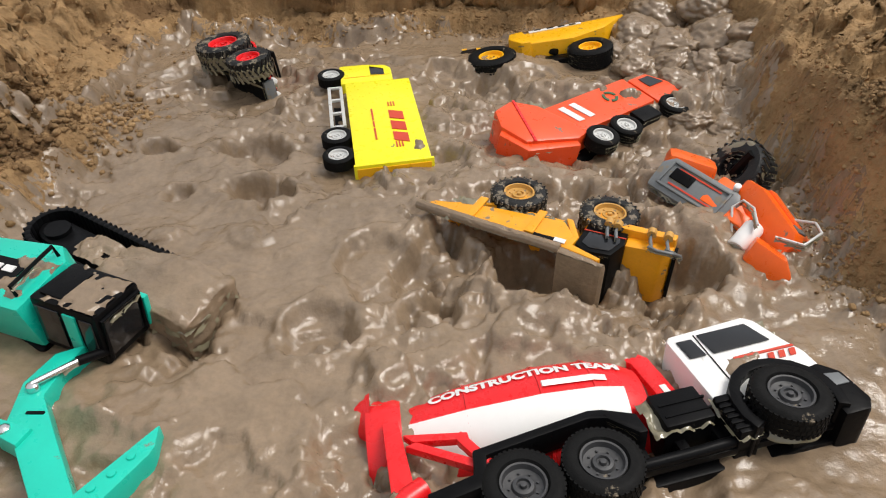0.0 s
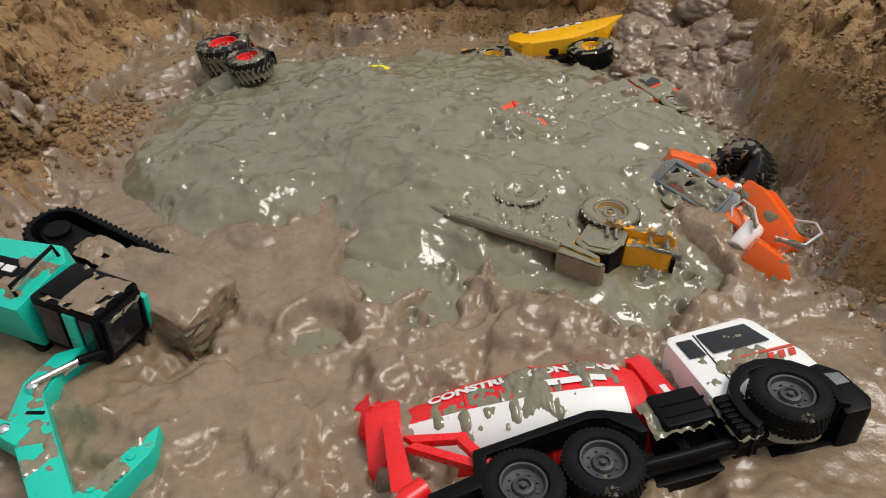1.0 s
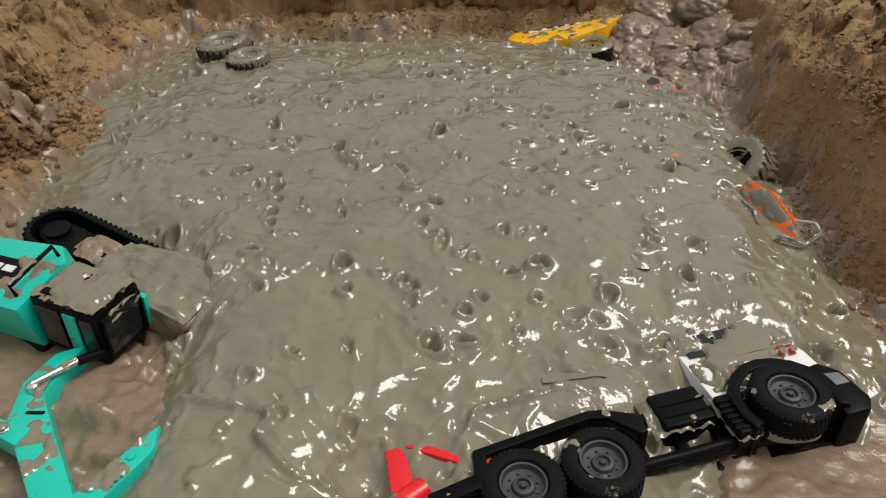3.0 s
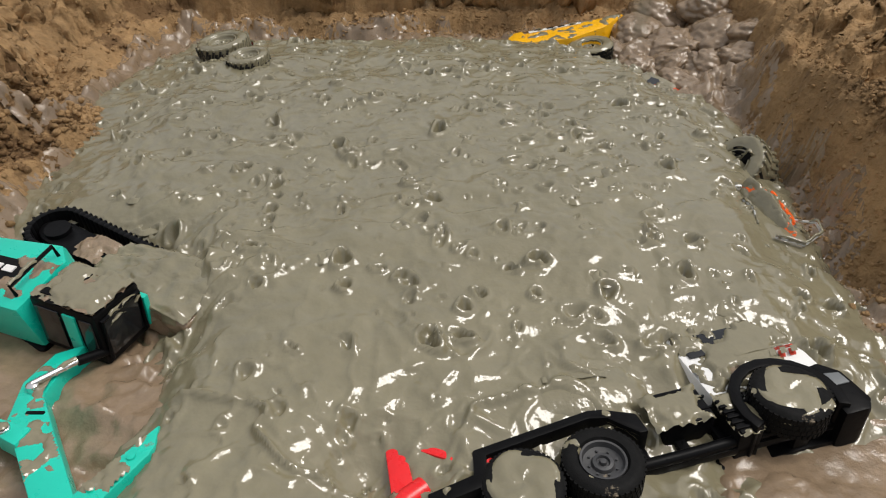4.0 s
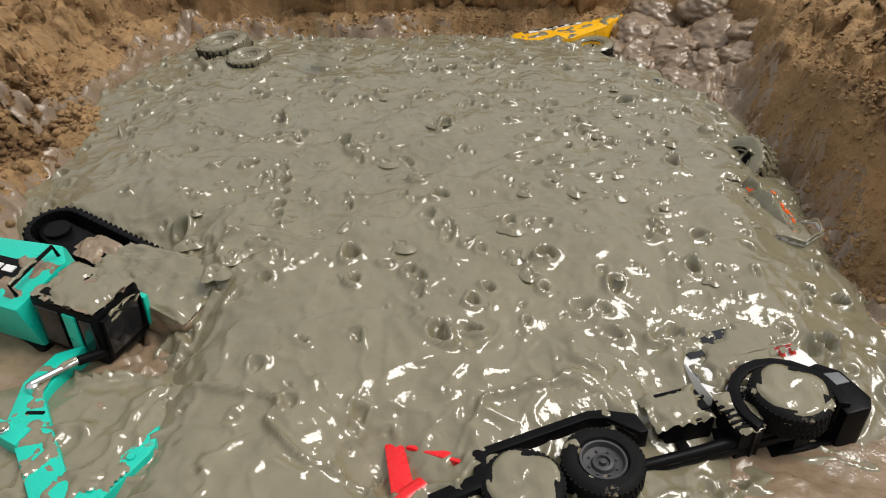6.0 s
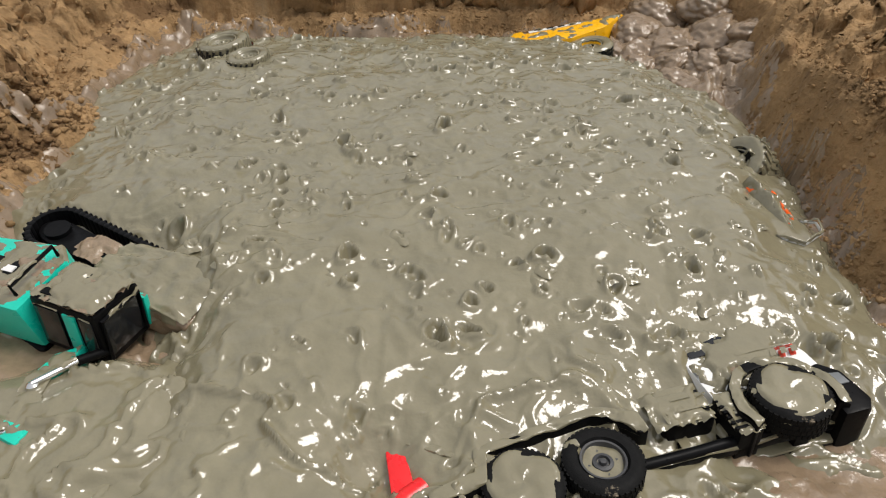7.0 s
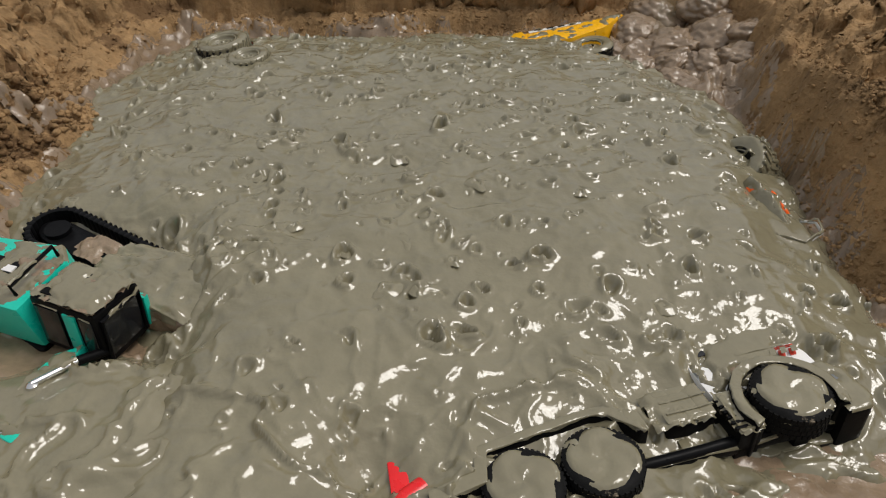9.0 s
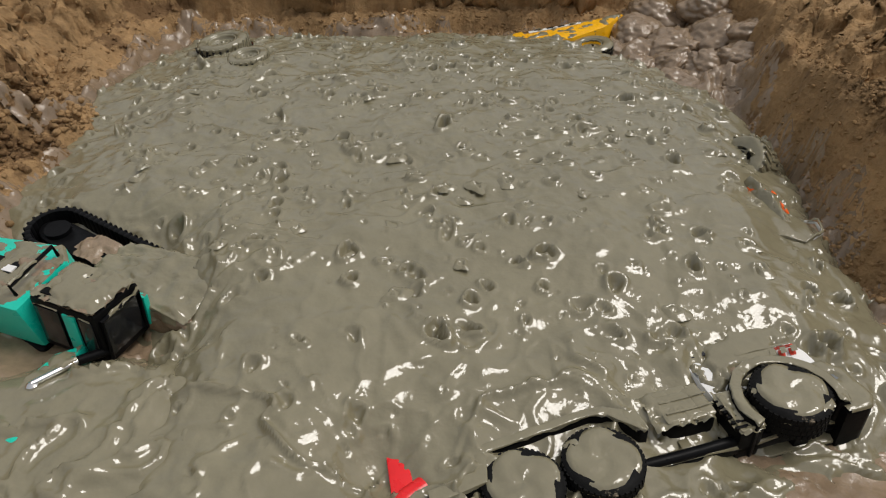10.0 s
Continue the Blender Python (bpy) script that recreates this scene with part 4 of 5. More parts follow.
# ---- crumbs of soil along the walls ----
def soil_crumbs(name, spots, count, seed, mat, label, big=0.0046):
    rng = random.Random(seed)
    base = bmesh.new()
    bmesh.ops.create_icosphere(base, subdivisions=1, radius=1.0)
    bv = np.array([v.co[:] for v in base.verts])
    bf = np.array([[v.index for v in fc.verts] for fc in base.faces])
    base.free()
    pts = []
    for _ in range(count):
        x0, y0, rx, ry = rng.choice(spots)
        pts.append((x0 + rng.gauss(0, rx), y0 + rng.gauss(0, ry), 0.0007 + big * rng.random() ** 4))
    P = np.array(pts)
    Z = ground_height(P[:, 0].copy(), P[:, 1].copy())
    DX, DY = clods(P[:, 0].copy(), P[:, 1].copy())
    vs, fs = [], []
    for i, (x, y, r) in enumerate(pts):
        sq = np.array([rng.uniform(0.7, 1.3), rng.uniform(0.7, 1.3), rng.uniform(0.5, 0.95)]) * r
        wob = 1 + 0.5 * np.array([noise.noise(Vector(v) * 1.7 + Vector((i * 3.7, 0, 0))) for v in bv])
        vs.append(bv * wob[:, None] * sq + np.array([x + DX[i], y + DY[i], Z[i] + 0.3 * r]))
        fs.append(bf + i * len(bv))
    me = bpy.data.meshes.new(name)
    me.from_pydata(np.concatenate(vs).tolist(), [], np.concatenate(fs).tolist())
    me.materials.append(mat)
    me.shade_smooth()
    tagged(new(name, me), label, "soil crumbs", kind="stuff")


soil_crumbs("soil_crumbs", [(-0.43, 0.74, 0.025, 0.06), (-0.45, 0.66, 0.03, 0.05), (-0.50, 0.72, 0.03, 0.10), (-0.48, 0.50, 0.03, 0.05)], 6500, 5, SOIL, "loose crumbs of brown soil on the pit's edge")
soil_crumbs("soil_crumbs", [(0.37, 0.46, 0.02, 0.05), (0.40, 0.52, 0.03, 0.08), (0.42, 0.62, 0.03, 0.06), (0.45, 0.75, 0.03, 0.08), (0.42, 0.40, 0.03, 0.05)], 5000, 6, SOIL, "loose crumbs of brown soil fallen from the wall", 0.0024)
soil_crumbs("soil_crumbs", [(-0.2, 1.10, 0.2, 0.02), (0.1, 1.12, 0.15, 0.02), (-0.5, 1.1, 0.05, 0.1)], 2500, 7, SOIL, "loose crumbs of brown soil under the wall", 0.0030)


# ---- lumps of wet mud heaped in the corner ----
def mud_boulder(seed, r):
    bm = bmesh.new()
    bmesh.ops.create_icosphere(bm, subdivisions=5, radius=1.0)
    off = Vector((seed * 5.3, seed * 2.1, 0))
    for v in bm.verts:
        n = v.co.normalized()
        h = 0.30 * noise.noise(n * 1.3 + off) + 0.20 * abs(noise.noise(n * 2.6 + off)) + 0.10 * noise.noise(n * 6.0 + off) + 0.05 * noise.noise(n * 14.0 + off)
        v.co = n * (1 + h) * r
        v.co.z *= 0.62
    return finish("mud_boulder", bm, MUD, 180)


for k, (x, y, z, r) in enumerate(((0.287, 0.935, 0.005, 0.034), (0.335, 0.860, 0.006, 0.038), (0.420, 0.905, 0.022, 0.045), (0.400, 0.985, 0.034, 0.042), (0.345, 0.985, 0.022, 0.040), (0.300, 1.030, 0.022, 0.040),
                                  (0.400, 0.835, 0.014, 0.032), (0.455, 0.860, 0.034, 0.036), (0.317, 0.775, -0.004, 0.028), (0.355, 0.757, -0.006, 0.026), (0.350, 1.080, 0.040, 0.044), (0.270, 0.995, 0.004, 0.030),
                                  (0.420, 1.050, 0.060, 0.046), (0.450, 0.950, 0.050, 0.038), (0.330, 0.925, 0.018, 0.030), (0.372, 0.895, 0.020, 0.034))):
    ob = new("mud_lump", mud_boulder(k, r))
    ob.matrix_basis = pose(x, y, z, 11 * (k % 3), 9 * (k % 4), 67 * k)
    tagged(ob, "lump of wet grey-brown mud heaped beside the soil wall", "mud lump", "lumps of mud in the corner")


# ---- a trickle of grey mud down the west wall ----
def mud_streak():
    way = [(-0.448, 0.637), (-0.438, 0.701), (-0.443, 0.791), (-0.456, 0.893), (-0.459, 0.973), (-0.436, 1.06), (-0.41, 1.118)]
    n, m = 160, 14
    s = np.linspace(0, len(way) - 1, n)
    px = np.interp(s, range(len(way)), [p[0] for p in way])
    py = np.interp(s, range(len(way)), [p[1] for p in way])
    tx, ty = np.gradient(px), np.gradient(py)
    ln = np.hypot(tx, ty)
    u = np.linspace(-1, 1, m)
    wide = 0.011 + 0.006 * fbm(px, py, 20, 2, 201)
    X = px[:, None] - (ty / ln)[:, None] * u[None, :] * wide[:, None]
    Y = py[:, None] + (tx / ln)[:, None] * u[None, :] * wide[:, None]
    Z = ground_height(X, Y) + 0.010 * (1 - np.abs(u[None, :]) ** 2.5) - 0.0015 + 0.0012 * fbm(X, Y, 70, 2, 202)
    DX, DY = clods(X, Y)
    X, Y = X + DX, Y + DY
    i = np.arange(n * m).reshape(n, m)
    quads = np.stack([i[:-1, :-1], i[:-1, 1:], i[1:, 1:], i[1:, :-1]], -1).reshape(-1, 4)
    me = bpy.data.meshes.new("mud_streak")
    me.from_pydata(np.stack([X.ravel(), Y.ravel(), Z.ravel()], -1).tolist(), [], quads.tolist())
    me.materials.append(MUD)
    me.shade_smooth()
    tagged(new("mud_streak", me), "grey streak of wet mud along the soil wall", "mud streak", kind="stuff")


mud_streak()


# ---- the rising mud ----
def craters(x, y, z, count, seed):
    """Press round splash craters with raised, uneven rims into z."""
    rng = np.random.RandomState(seed)
    for k in range(count):
        hx, hy = rng.uniform(-0.5, 0.48), rng.uniform(0.18, 1.16)
        r = 0.0026 + 0.0062 * rng.rand() ** 2.2
        if hy < 0.34 and rng.rand() < 0.6:
            continue
        deep = r * rng.uniform(0.5, 1.35)
        e, ang, off = rng.uniform(0.5, 1.0), rng.uniform(0, 3.1), rng.uniform(0, 6.28)
        i = (np.abs(x - hx) < 3 * r) & (np.abs(y - hy) < 3 * r)
        if not i.any():
            continue
        dx, dy = x[i] - hx, y[i] - hy
        th = np.arctan2(dy, dx)
        q = np.hypot(dx * math.cos(ang) + dy * math.sin(ang), (-dx * math.sin(ang) + dy * math.cos(ang)) / e) / r
        q = q * (1 + 0.16 * np.sin(2 * th + off) + 0.12 * np.sin(3 * th + 2 * off))
        z[i] += deep * (-0.95 * np.exp(-(q / 0.6) ** 2) + 0.5 * (1 + 0.6 * np.cos(th - off)) * np.exp(-((q - 1.1) / 0.32) ** 2))
    return z


SHORE = [(-0.60, 0.05), (-0.52, 0.30), (-0.425, 0.46), (-0.425, 0.56), (-0.43, 0.66), (-0.43, 0.78), (-0.415, 0.90), (-0.40, 1.02), (-0.32, 1.075), (0.0, 1.075), (0.22, 1.06), (0.27, 0.94), (0.315, 0.84),
         (0.36, 0.76), (0.372, 0.68), (0.362, 0.60), (0.345, 0.52), (0.325, 0.45), (0.345, 0.39), (0.40, 0.30), (0.48, 0.05)]


def flood_height(x, y):
    z = -0.008 * (x / 0.6) ** 2 - 0.035 * smooth(0.50, 0.20, y) * (1 - 0.5 * smooth(0.06, -0.08, x))
    z = z - 0.018 * smooth(0.86, 1.08, y) - 0.016 * smooth(-0.15, -0.22, x) * smooth(0.37, 0.31, y)
    z = z - 0.04 * smooth(0.10, 0.40, x) * smooth(0.36, 0.22, y)
    # the rounded shore, with a longer slope on the west bank
    d = outside(x, y, SHORE) + 0.010 * fbm(x, y, 11, 3, 161) + 0.004 * fbm(x, y, 40, 2, 162)
    west = smooth(-0.25, -0.36, x) * smooth(0.45, 0.55, y)
    z = z - (0.020 * smooth(-0.09, 0.0, d) + 0.05 * np.clip((d + 0.012) / 0.05, 0, 2) ** 1.5) * (1 - west) - (0.016 * smooth(-0.16, 0.0, d) + 0.05 * np.clip(d / 0.06, 0, 2)) * west
    z = z + 0.0026 * fbm(x, y, 9, 3, 111) + 0.0024 * fbm(x * 1.3 + 0.03 * fbm(x, y, 9, 2, 5), y * 1.3 + 0.03 * fbm(x, y, 9, 2, 6), 22, 3, 121)
    z = z - 0.036 * smooth(-0.15, -0.26, x + 0.03 * fbm(x, y, 10, 3, 163)) * smooth(0.54, 0.45, y) - 0.012 * np.exp(-((x + 0.245) ** 2 + (y - 0.345) ** 2) / 0.06 ** 2)
    z = z - 0.012 * np.exp(-((x - 0.215) ** 2 + (y - 0.30) ** 2) / 0.045 ** 2) - 0.026 * np.exp(-((x + 0.043) ** 2 + (y - 0.246) ** 2) / 0.031 ** 2)
    z = z + 0.006 * np.exp(-((x - 0.07) / 0.06) ** 2 - ((y - 0.295) / 0.03) ** 2)
    # ropy folds where the mud piles up in front
    wx, wy = x + 0.02 * fbm(x, y, 14, 3, 141), y + 0.02 * fbm(x, y, 14, 3, 142)
    fold = (1 - np.abs(fbm(wx * 0.8, wy * 1.3, 17, 3, 143))) ** 5
    near = np.maximum(smooth(0.40, 0.28, y), smooth(-0.05, -0.20, x) * smooth(0.55, 0.40, y))
    fine = (1 - np.abs(fbm(wx * 1.1, wy, 36, 2, 144))) ** 4
    return z + (0.0014 + 0.0066 * near) * fold + (0.0006 + 0.0022 * near) * fine


def pitted_flood(x, y):
    return craters(x, y, flood_height(x, y), 1900, 7)


FLOOD = tagged(sheet("mud_flood", -0.56, 0.46, 0.12, 1.12, 0.0019, pitted_flood, FRESH), "thick wet grey mud flooding over the toys", "liquid mud", kind="stuff")


def mound_height(x, y):
    q = np.hypot((x + 0.0) / 0.36, (y - 0.74) / 0.30)
    q = q + 0.16 * fbm(x, y, 7, 3, 133)
    z = 0.030 * (1 - smooth(0.0, 1.25, q)) - 0.045 * smooth(0.75, 1.25, q) + 0.005 * fbm(x, y, 12, 4, 131) + 0.0020 * fbm(x, y, 40, 3, 132) + 0.004 * (1 - np.abs(fbm(x + 0.02 * fbm(x, y, 14, 3, 134), y * 1.3, 16, 3, 135))) ** 5
    return craters(x, y, z, 900, 8)


MOUND = tagged(sheet("mud_pour", -0.48, 0.46, 0.36, 1.12, 0.0028, mound_height, FRESH), "poured mound of fresh wet mud spreading over toys", "liquid mud", kind="stuff")


def front_height(x, y):
    q = np.hypot((x + 0.27) / 0.20, (y - 0.24) / 0.12) + 0.12 * fbm(x, y, 9, 3, 151)
    wx, wy = x + 0.02 * fbm(x, y, 14, 3, 152), y + 0.02 * fbm(x, y, 14, 3, 153)
    z = 0.027 - 0.045 * smooth(0.55, 1.2, q) + 0.0030 * fbm(x, y, 13, 3, 154) + 0.0085 * (1 - np.abs(fbm(wx, wy * 1.2, 17, 3, 155))) ** 5 - 0.002 + 0.0026 * (1 - np.abs(fbm(wx * 1.1, wy, 36, 2, 156))) ** 4
    return craters(x, y, z, 300, 9)


FRONT = tagged(sheet("mud_pour", -0.48, -0.05, 0.12, 0.40, 0.0025, front_height, FRESH), "tongue of fresh wet mud creeping over the excavator's arm", "liquid mud", kind="stuff")


def level(t):
    """The flood's height over the old mud."""
    pts = [(0.0, -0.090), (0.5, -0.022), (1.0, -0.010), (1.5, -0.004), (1.8, 0.022), (2.1, 0.036), (2.7, 0.039), (3.8, 0.041), (5.5, 0.0425), (6.8, 0.0445), (8.0, 0.046), (10.0, 0.047)]
    return float(np.interp(t, [p[0] for p in pts], [p[1] for p in pts]))


def splash_mesh(seed):
    rng = random.Random(seed)
    size = rng.uniform(0.0035, 0.008)
    bm = bmesh.new()
    seg, rings = 20, [(0.0, -0.30), (0.3, -0.22), (0.55, 0.04), (0.78, 0.24), (1.0, 0.17), (1.3, -0.04), (1.7, -0.30)]
    wob = [(rng.uniform(0.05, 0.22), rng.uniform(0, 6.28)) for _ in range(4)]
    grid = []
    for k in range(seg):
        a = math.tau * k / seg
        f = 1 + sum(w * math.sin((j + 1) * a + p) for j, (w, p) in enumerate(wob))
        hgt = 1 + sum(w * 1.6 * math.cos((j + 1) * a - p) for j, (w, p) in enumerate(wob))
        grid.append([bm.verts.new((r * f * math.cos(a), r * f * math.sin(a) * 0.8, h * (hgt if h > 0 else 1))) for r, h in rings[1:]])
    c = bm.verts.new((0, 0, rings[0][1]))
    for k in range(seg):
        p, q = grid[k], grid[(k + 1) % seg]
        bm.faces.new((c, p[0], q[0]))
        for j in range(len(p) - 1):
            bm.faces.new((p[j], p[j + 1], q[j + 1], q[j]))
    bmesh.ops.scale(bm, vec=(size, size, size * 0.8), verts=bm.verts)
    return finish("mud_splash", bm, FRESH, 180)


SPLASH_MESHES = [splash_mesh(k) for k in range(12)]
SPLASHES = []
for k in range(150):
    ob = new("mud_splash", SPLASH_MESHES[k % 12])
    SPLASHES.append(tagged(ob, "round splash crater in wet grey mud", "mud splash", "splash craters in the mud"))


def clod_mesh(seed):
    rng = random.Random(seed)
    bm = bmesh.new()
    bmesh.ops.create_icosphere(bm, subdivisions=3, radius=1.0)
    for v in bm.verts:
        v.co *= 1 + 0.25 * noise.noise(v.co * 1.6 + Vector((seed * 7.1, 0, 0)))
        v.co.z *= 1.2
    size = 0.004 + 0.010 * rng.random() ** 1.5
    bmesh.ops.scale(bm, vec=(size, size, size), verts=bm.verts)
    return finish("falling_mud", bm, FRESH, 180)


CLOD_MESHES = [clod_mesh(k) for k in range(12)]
CLODS = []
for k in range(360):
    ob = new("falling_mud", CLOD_MESHES[k % 12])
    CLODS.append(tagged(ob, "falling lump of wet grey mud", "mud lump", "falling lumps of mud"))


# ---- patches of mud that spread over the toys ----
PATCHES = []


def cells(nu, nv, at, seed, fill, thick, within=None):
    """A lump of mud on a grid: cells kept by a noise mask, bulging in the middle."""
    u, v = np.meshgrid(np.linspace(0, 1, nu + 1), np.linspace(0, 1, nv + 1))
    edge = np.minimum(np.minimum(u, 1 - u), np.minimum(v, 1 - v))
    mask = fbm(u * nu, v * nv, 0.16, 3, seed) + fill + 1.4 * np.minimum(edge * 4, 1) - 1.4
    if within:
        for j in range(nv + 1):
            for i in range(nu + 1):
                if not within(float(u[j, i]), float(v[j, i])):
                    mask[j, i] = -2.0
    bm = bmesh.new()
    verts = {}
    for j in range(nv + 1):
        for i in range(nu + 1):
            h = float(np.clip(mask[j, i] * 1.6, -0.6, 1.0))
            verts[i, j] = bm.verts.new(at(float(u[j, i]), float(v[j, i]), thick * h))
    for j in range(nv):
        for i in range(nu):
            if min(mask[j, i], mask[j, i + 1], mask[j + 1, i], mask[j + 1, i + 1]) > -1.9 and max(mask[j, i], mask[j, i + 1], mask[j + 1, i], mask[j + 1, i + 1]) > -0.45:
                bm.faces.new((verts[i, j], verts[i + 1, j], verts[i + 1, j + 1], verts[i, j + 1]))
    bmesh.ops.delete(bm, geom=[w for w in bm.verts if not w.link_faces], context="VERTS")
    return bm


def patch(toy, bm, way, depth, t0, t1):
    """Mud on a toy; it comes up through the skin along way (in the toy's space) between t0 and t1."""
    ob = new("mud_patch", finish("mud_patch", bm, FRESH if t1 > 0.06 else MUD, 180))
    s = toy.scale[0]
    ob.scale = (s, s, s)
    tagged(ob, "smear of wet grey mud clinging to a toy", "mud patch", "mud patches on the toys", "stuff")
    base = Matrix.LocRotScale(toy.location, toy.rotation_euler, None) if toy.rotation_mode != "QUATERNION" else toy.matrix_basis
    PATCHES.append((ob, base, Vector(way).normalized() * s, depth, t0, t1))
    ob.matrix_basis = base @ Matrix.Diagonal((s, s, s, 1))


def side_patch(toy, x0, x1, z0, z1, y, seed, fill, t0, t1, thick=0.0016, depth=0.007):
    sgn = 1 if y > 0 else -1
    n = max(6, int(abs(x1 - x0) / 0.0016))
    m = max(6, int(abs(z1 - z0) / 0.0016))
    patch(toy, cells(n, m, lambda u, v, h: (x0 + (x1 - x0) * u, y + sgn * h, z0 + (z1 - z0) * v), seed, fill, thick), (0, sgn, 0), depth, t0, t1)


def drum_patch(toy, a0, a1, p0, p1, seed, fill, t0, t1):
    def at(u, v, h):
        a, p = a0 + (a1 - a0) * u, radians(p0 + (p1 - p0) * v)
        r = drum_radius(a) + 0.0012 + h
        return DRUM_POSE @ Vector((a, -r * math.cos(p), r * math.sin(p)))
    mid = radians((p0 + p1) / 2)
    patch(toy, cells(44, 26, at, seed, fill, 0.0016), (0, -math.cos(mid), math.sin(mid)), 0.010, t0, t1)


def wheel_patch(toy, x, y, z, r, t0, t1, seed, fill=1.2):
    def at(u, v, h):
        a, q = u * math.tau, v * r
        w = 1 + 0.015 * math.sin(3 * a + seed) + 0.015 * math.sin(5 * a)
        return (x + q * w * math.cos(a), y - 0.004 * (1 - v ** 4) * 0.6 - 0.0018 * math.sin(4 * a + 7 * v + seed) * v + 0.002 * math.exp(-(v / 0.22) ** 2) + (0.006 if v > 0.99 else 0), z + q * w * math.sin(a))
    bm = bmesh.new()
    n, m = 30, 8
    g = [[bm.verts.new(at(i / n, (j + 0.02) / (m + 0.02), 0)) for j in range(m + 1)] for i in range(n)]
    for i in range(n):
        for j in range(m):
            bm.faces.new((g[i][j], g[(i + 1) % n][j], g[(i + 1) % n][j + 1], g[i][j + 1]))
    bm.faces.new([g[i][0] for i in range(n)])
    patch(toy, bm, (0, -1, 0), 0.020, t0, t1)


def top_patch(toy, ob, x0, x1, y0, y1, z, seed, fill, t0, t1, thick=0.002):
    """Mud on the upper face of one part of a toy."""
    m = ob.matrix_basis
    up = m.to_3x3() @ Vector((0, 0, 1))
    n, k = max(6, int((x1 - x0) / 0.0016)), max(6, int((y1 - y0) / 0.0016))
    def within(u, v):
        """Only where the part itself lies under the mud."""
        p = Vector((x0 + (x1 - x0) * u, y0 + (y1 - y0) * v, z + 0.01))
        return ob.ray_cast(p, (0, 0, -1), distance=0.016)[0]
    patch(toy, cells(n, k, lambda u, v, h: m @ Vector((x0 + (x1 - x0) * u, y0 + (y1 - y0) * v, z + h)), seed, fill, thick, within), up, 0.008, t0, t1)


def piece(toy, name):
    return [o for o in toy.children if o.name.split(".")[0] == name][0]


def coat(toy, obs, cover, t0, t1, seed, thick=0.0018, freq=60.0, up=0.30, depth=0.006):
    """Mud that clings to all upward faces of some parts of a toy; cover 0 to 1 says how much of them it hides."""
    bm = bmesh.new()
    back = toy.matrix_world.inverted()
    for ob in obs:
        one = bmesh.new()
        one.from_mesh(ob.data)
        turn = ob.matrix_world.to_3x3().normalized()
        bmesh.ops.delete(one, geom=[fc for fc in one.faces if (turn @ fc.normal).z < up], context="FACES")
        one.transform(back @ ob.matrix_world)
        merge(bm, one)
    bmesh.ops.triangulate(bm, faces=bm.faces)
    for limit in (0.024, 0.012, 0.006, 0.004):
        bmesh.ops.subdivide_edges(bm, edges=[e for e in bm.edges if e.calc_length() > limit], cuts=1)
        bmesh.ops.triangulate(bm, faces=[fc for fc in bm.faces if len(fc.verts) > 3])
    shift = Vector((seed * 3.1, seed * 1.7, seed * 0.9))
    mask = {}
    for v in bm.verts:
        p = v.co * freq + shift
        mask[v] = noise.noise(p) + 0.5 * noise.noise(p * 2.3) + 0.25 * noise.noise(p * 5.1) + (cover - 0.5) * 2.2
    bmesh.ops.delete(bm, geom=[fc for fc in bm.faces if max(mask[v] for v in fc.verts) < 0], context="FACES")
    bmesh.ops.delete(bm, geom=[v for v in bm.verts if not v.link_faces], context="VERTS")
    way = (back.to_3x3() @ Vector((0, 0, 1))).normalized()
    for v in bm.verts:
        h = max(-0.7, min(1.0, mask[v] * 2.5))
        v.co += way * (thick * h * (1 + 0.3 * noise.noise(v.co * freq * 1.5)) + 0.0004)
    if len(bm.faces) > 3:
        patch(toy, bm, way, depth, t0, t1)
    else:
        bm.free()


def all_parts(toy, *names):
    return [o for o in toy.children_recursive if o.type == "MESH" and (not names or o.name.split(".")[0] in names)]


bpy.context.view_layer.update()
coat(HAULER, all_parts(HAULER), 0.50, 0.05, 0.28, 1)
coat(HAULER, all_parts(HAULER, "bed_side", "bed_rim", "bed_rib", "bed_front", "canopy_mud", "wheel", "rim", "lug", "cab", "side_window"), 0.95, 0.35, 0.7, 2, 0.0026)
coat(HAULER, all_parts(HAULER, "canopy_mud", "bed_rim"), 0.85, 0.0, 0.04, 3)
coat(TRACTOR, all_parts(TRACTOR), 0.42, 0.4, 0.8, 4)
coat(TRACTOR, all_parts(TRACTOR), 1.6, 1.5, 1.9, 5, 0.0028, 60.0, -0.1, 0.012)
coat(LOADER, all_parts(LOADER), 0.28, 0.1, 0.5, 6)
coat(LOADER, all_parts(LOADER), 0.50, 1.6, 2.0, 7, 0.0026)
coat(LOADER, all_parts(LOADER), 0.62, 2.6, 4.4, 8, 0.0036)
coat(LOADER, all_parts(LOADER, "wheel", "rim", "lug"), 1.3, 2.2, 3.2, 21, 0.0050, 60.0, -0.1)
coat(DUMPER, all_parts(DUMPER, "wheel", "rim"), 0.5, 0.1, 0.5, 9)
coat(DUMPER, all_parts(DUMPER, "wheel", "rim", "cab", "platform"), 0.95, 1.6, 2.0, 10, 0.0026)
coat(DUMPER, all_parts(DUMPER), 0.38, 1.9, 2.5, 11, 0.0024)
coat(REFUSE, all_parts(REFUSE, "wheel", "rim", "cab", "chassis", "battery_box", "body"), 0.62, 0.3, 0.9, 12)
coat(MIXER, all_parts(MIXER, "drum", "collar", "tail_cone", "bracket", "stripe"), 0.86, 1.6, 2.0, 14, 0.0030, 40.0)
coat(MIXER, all_parts(MIXER, "wheel", "chassis", "fender", "fuel_tank", "cab_step", "wheel_arch", "bumper"), 0.18, 1.6, 2.1, 15)
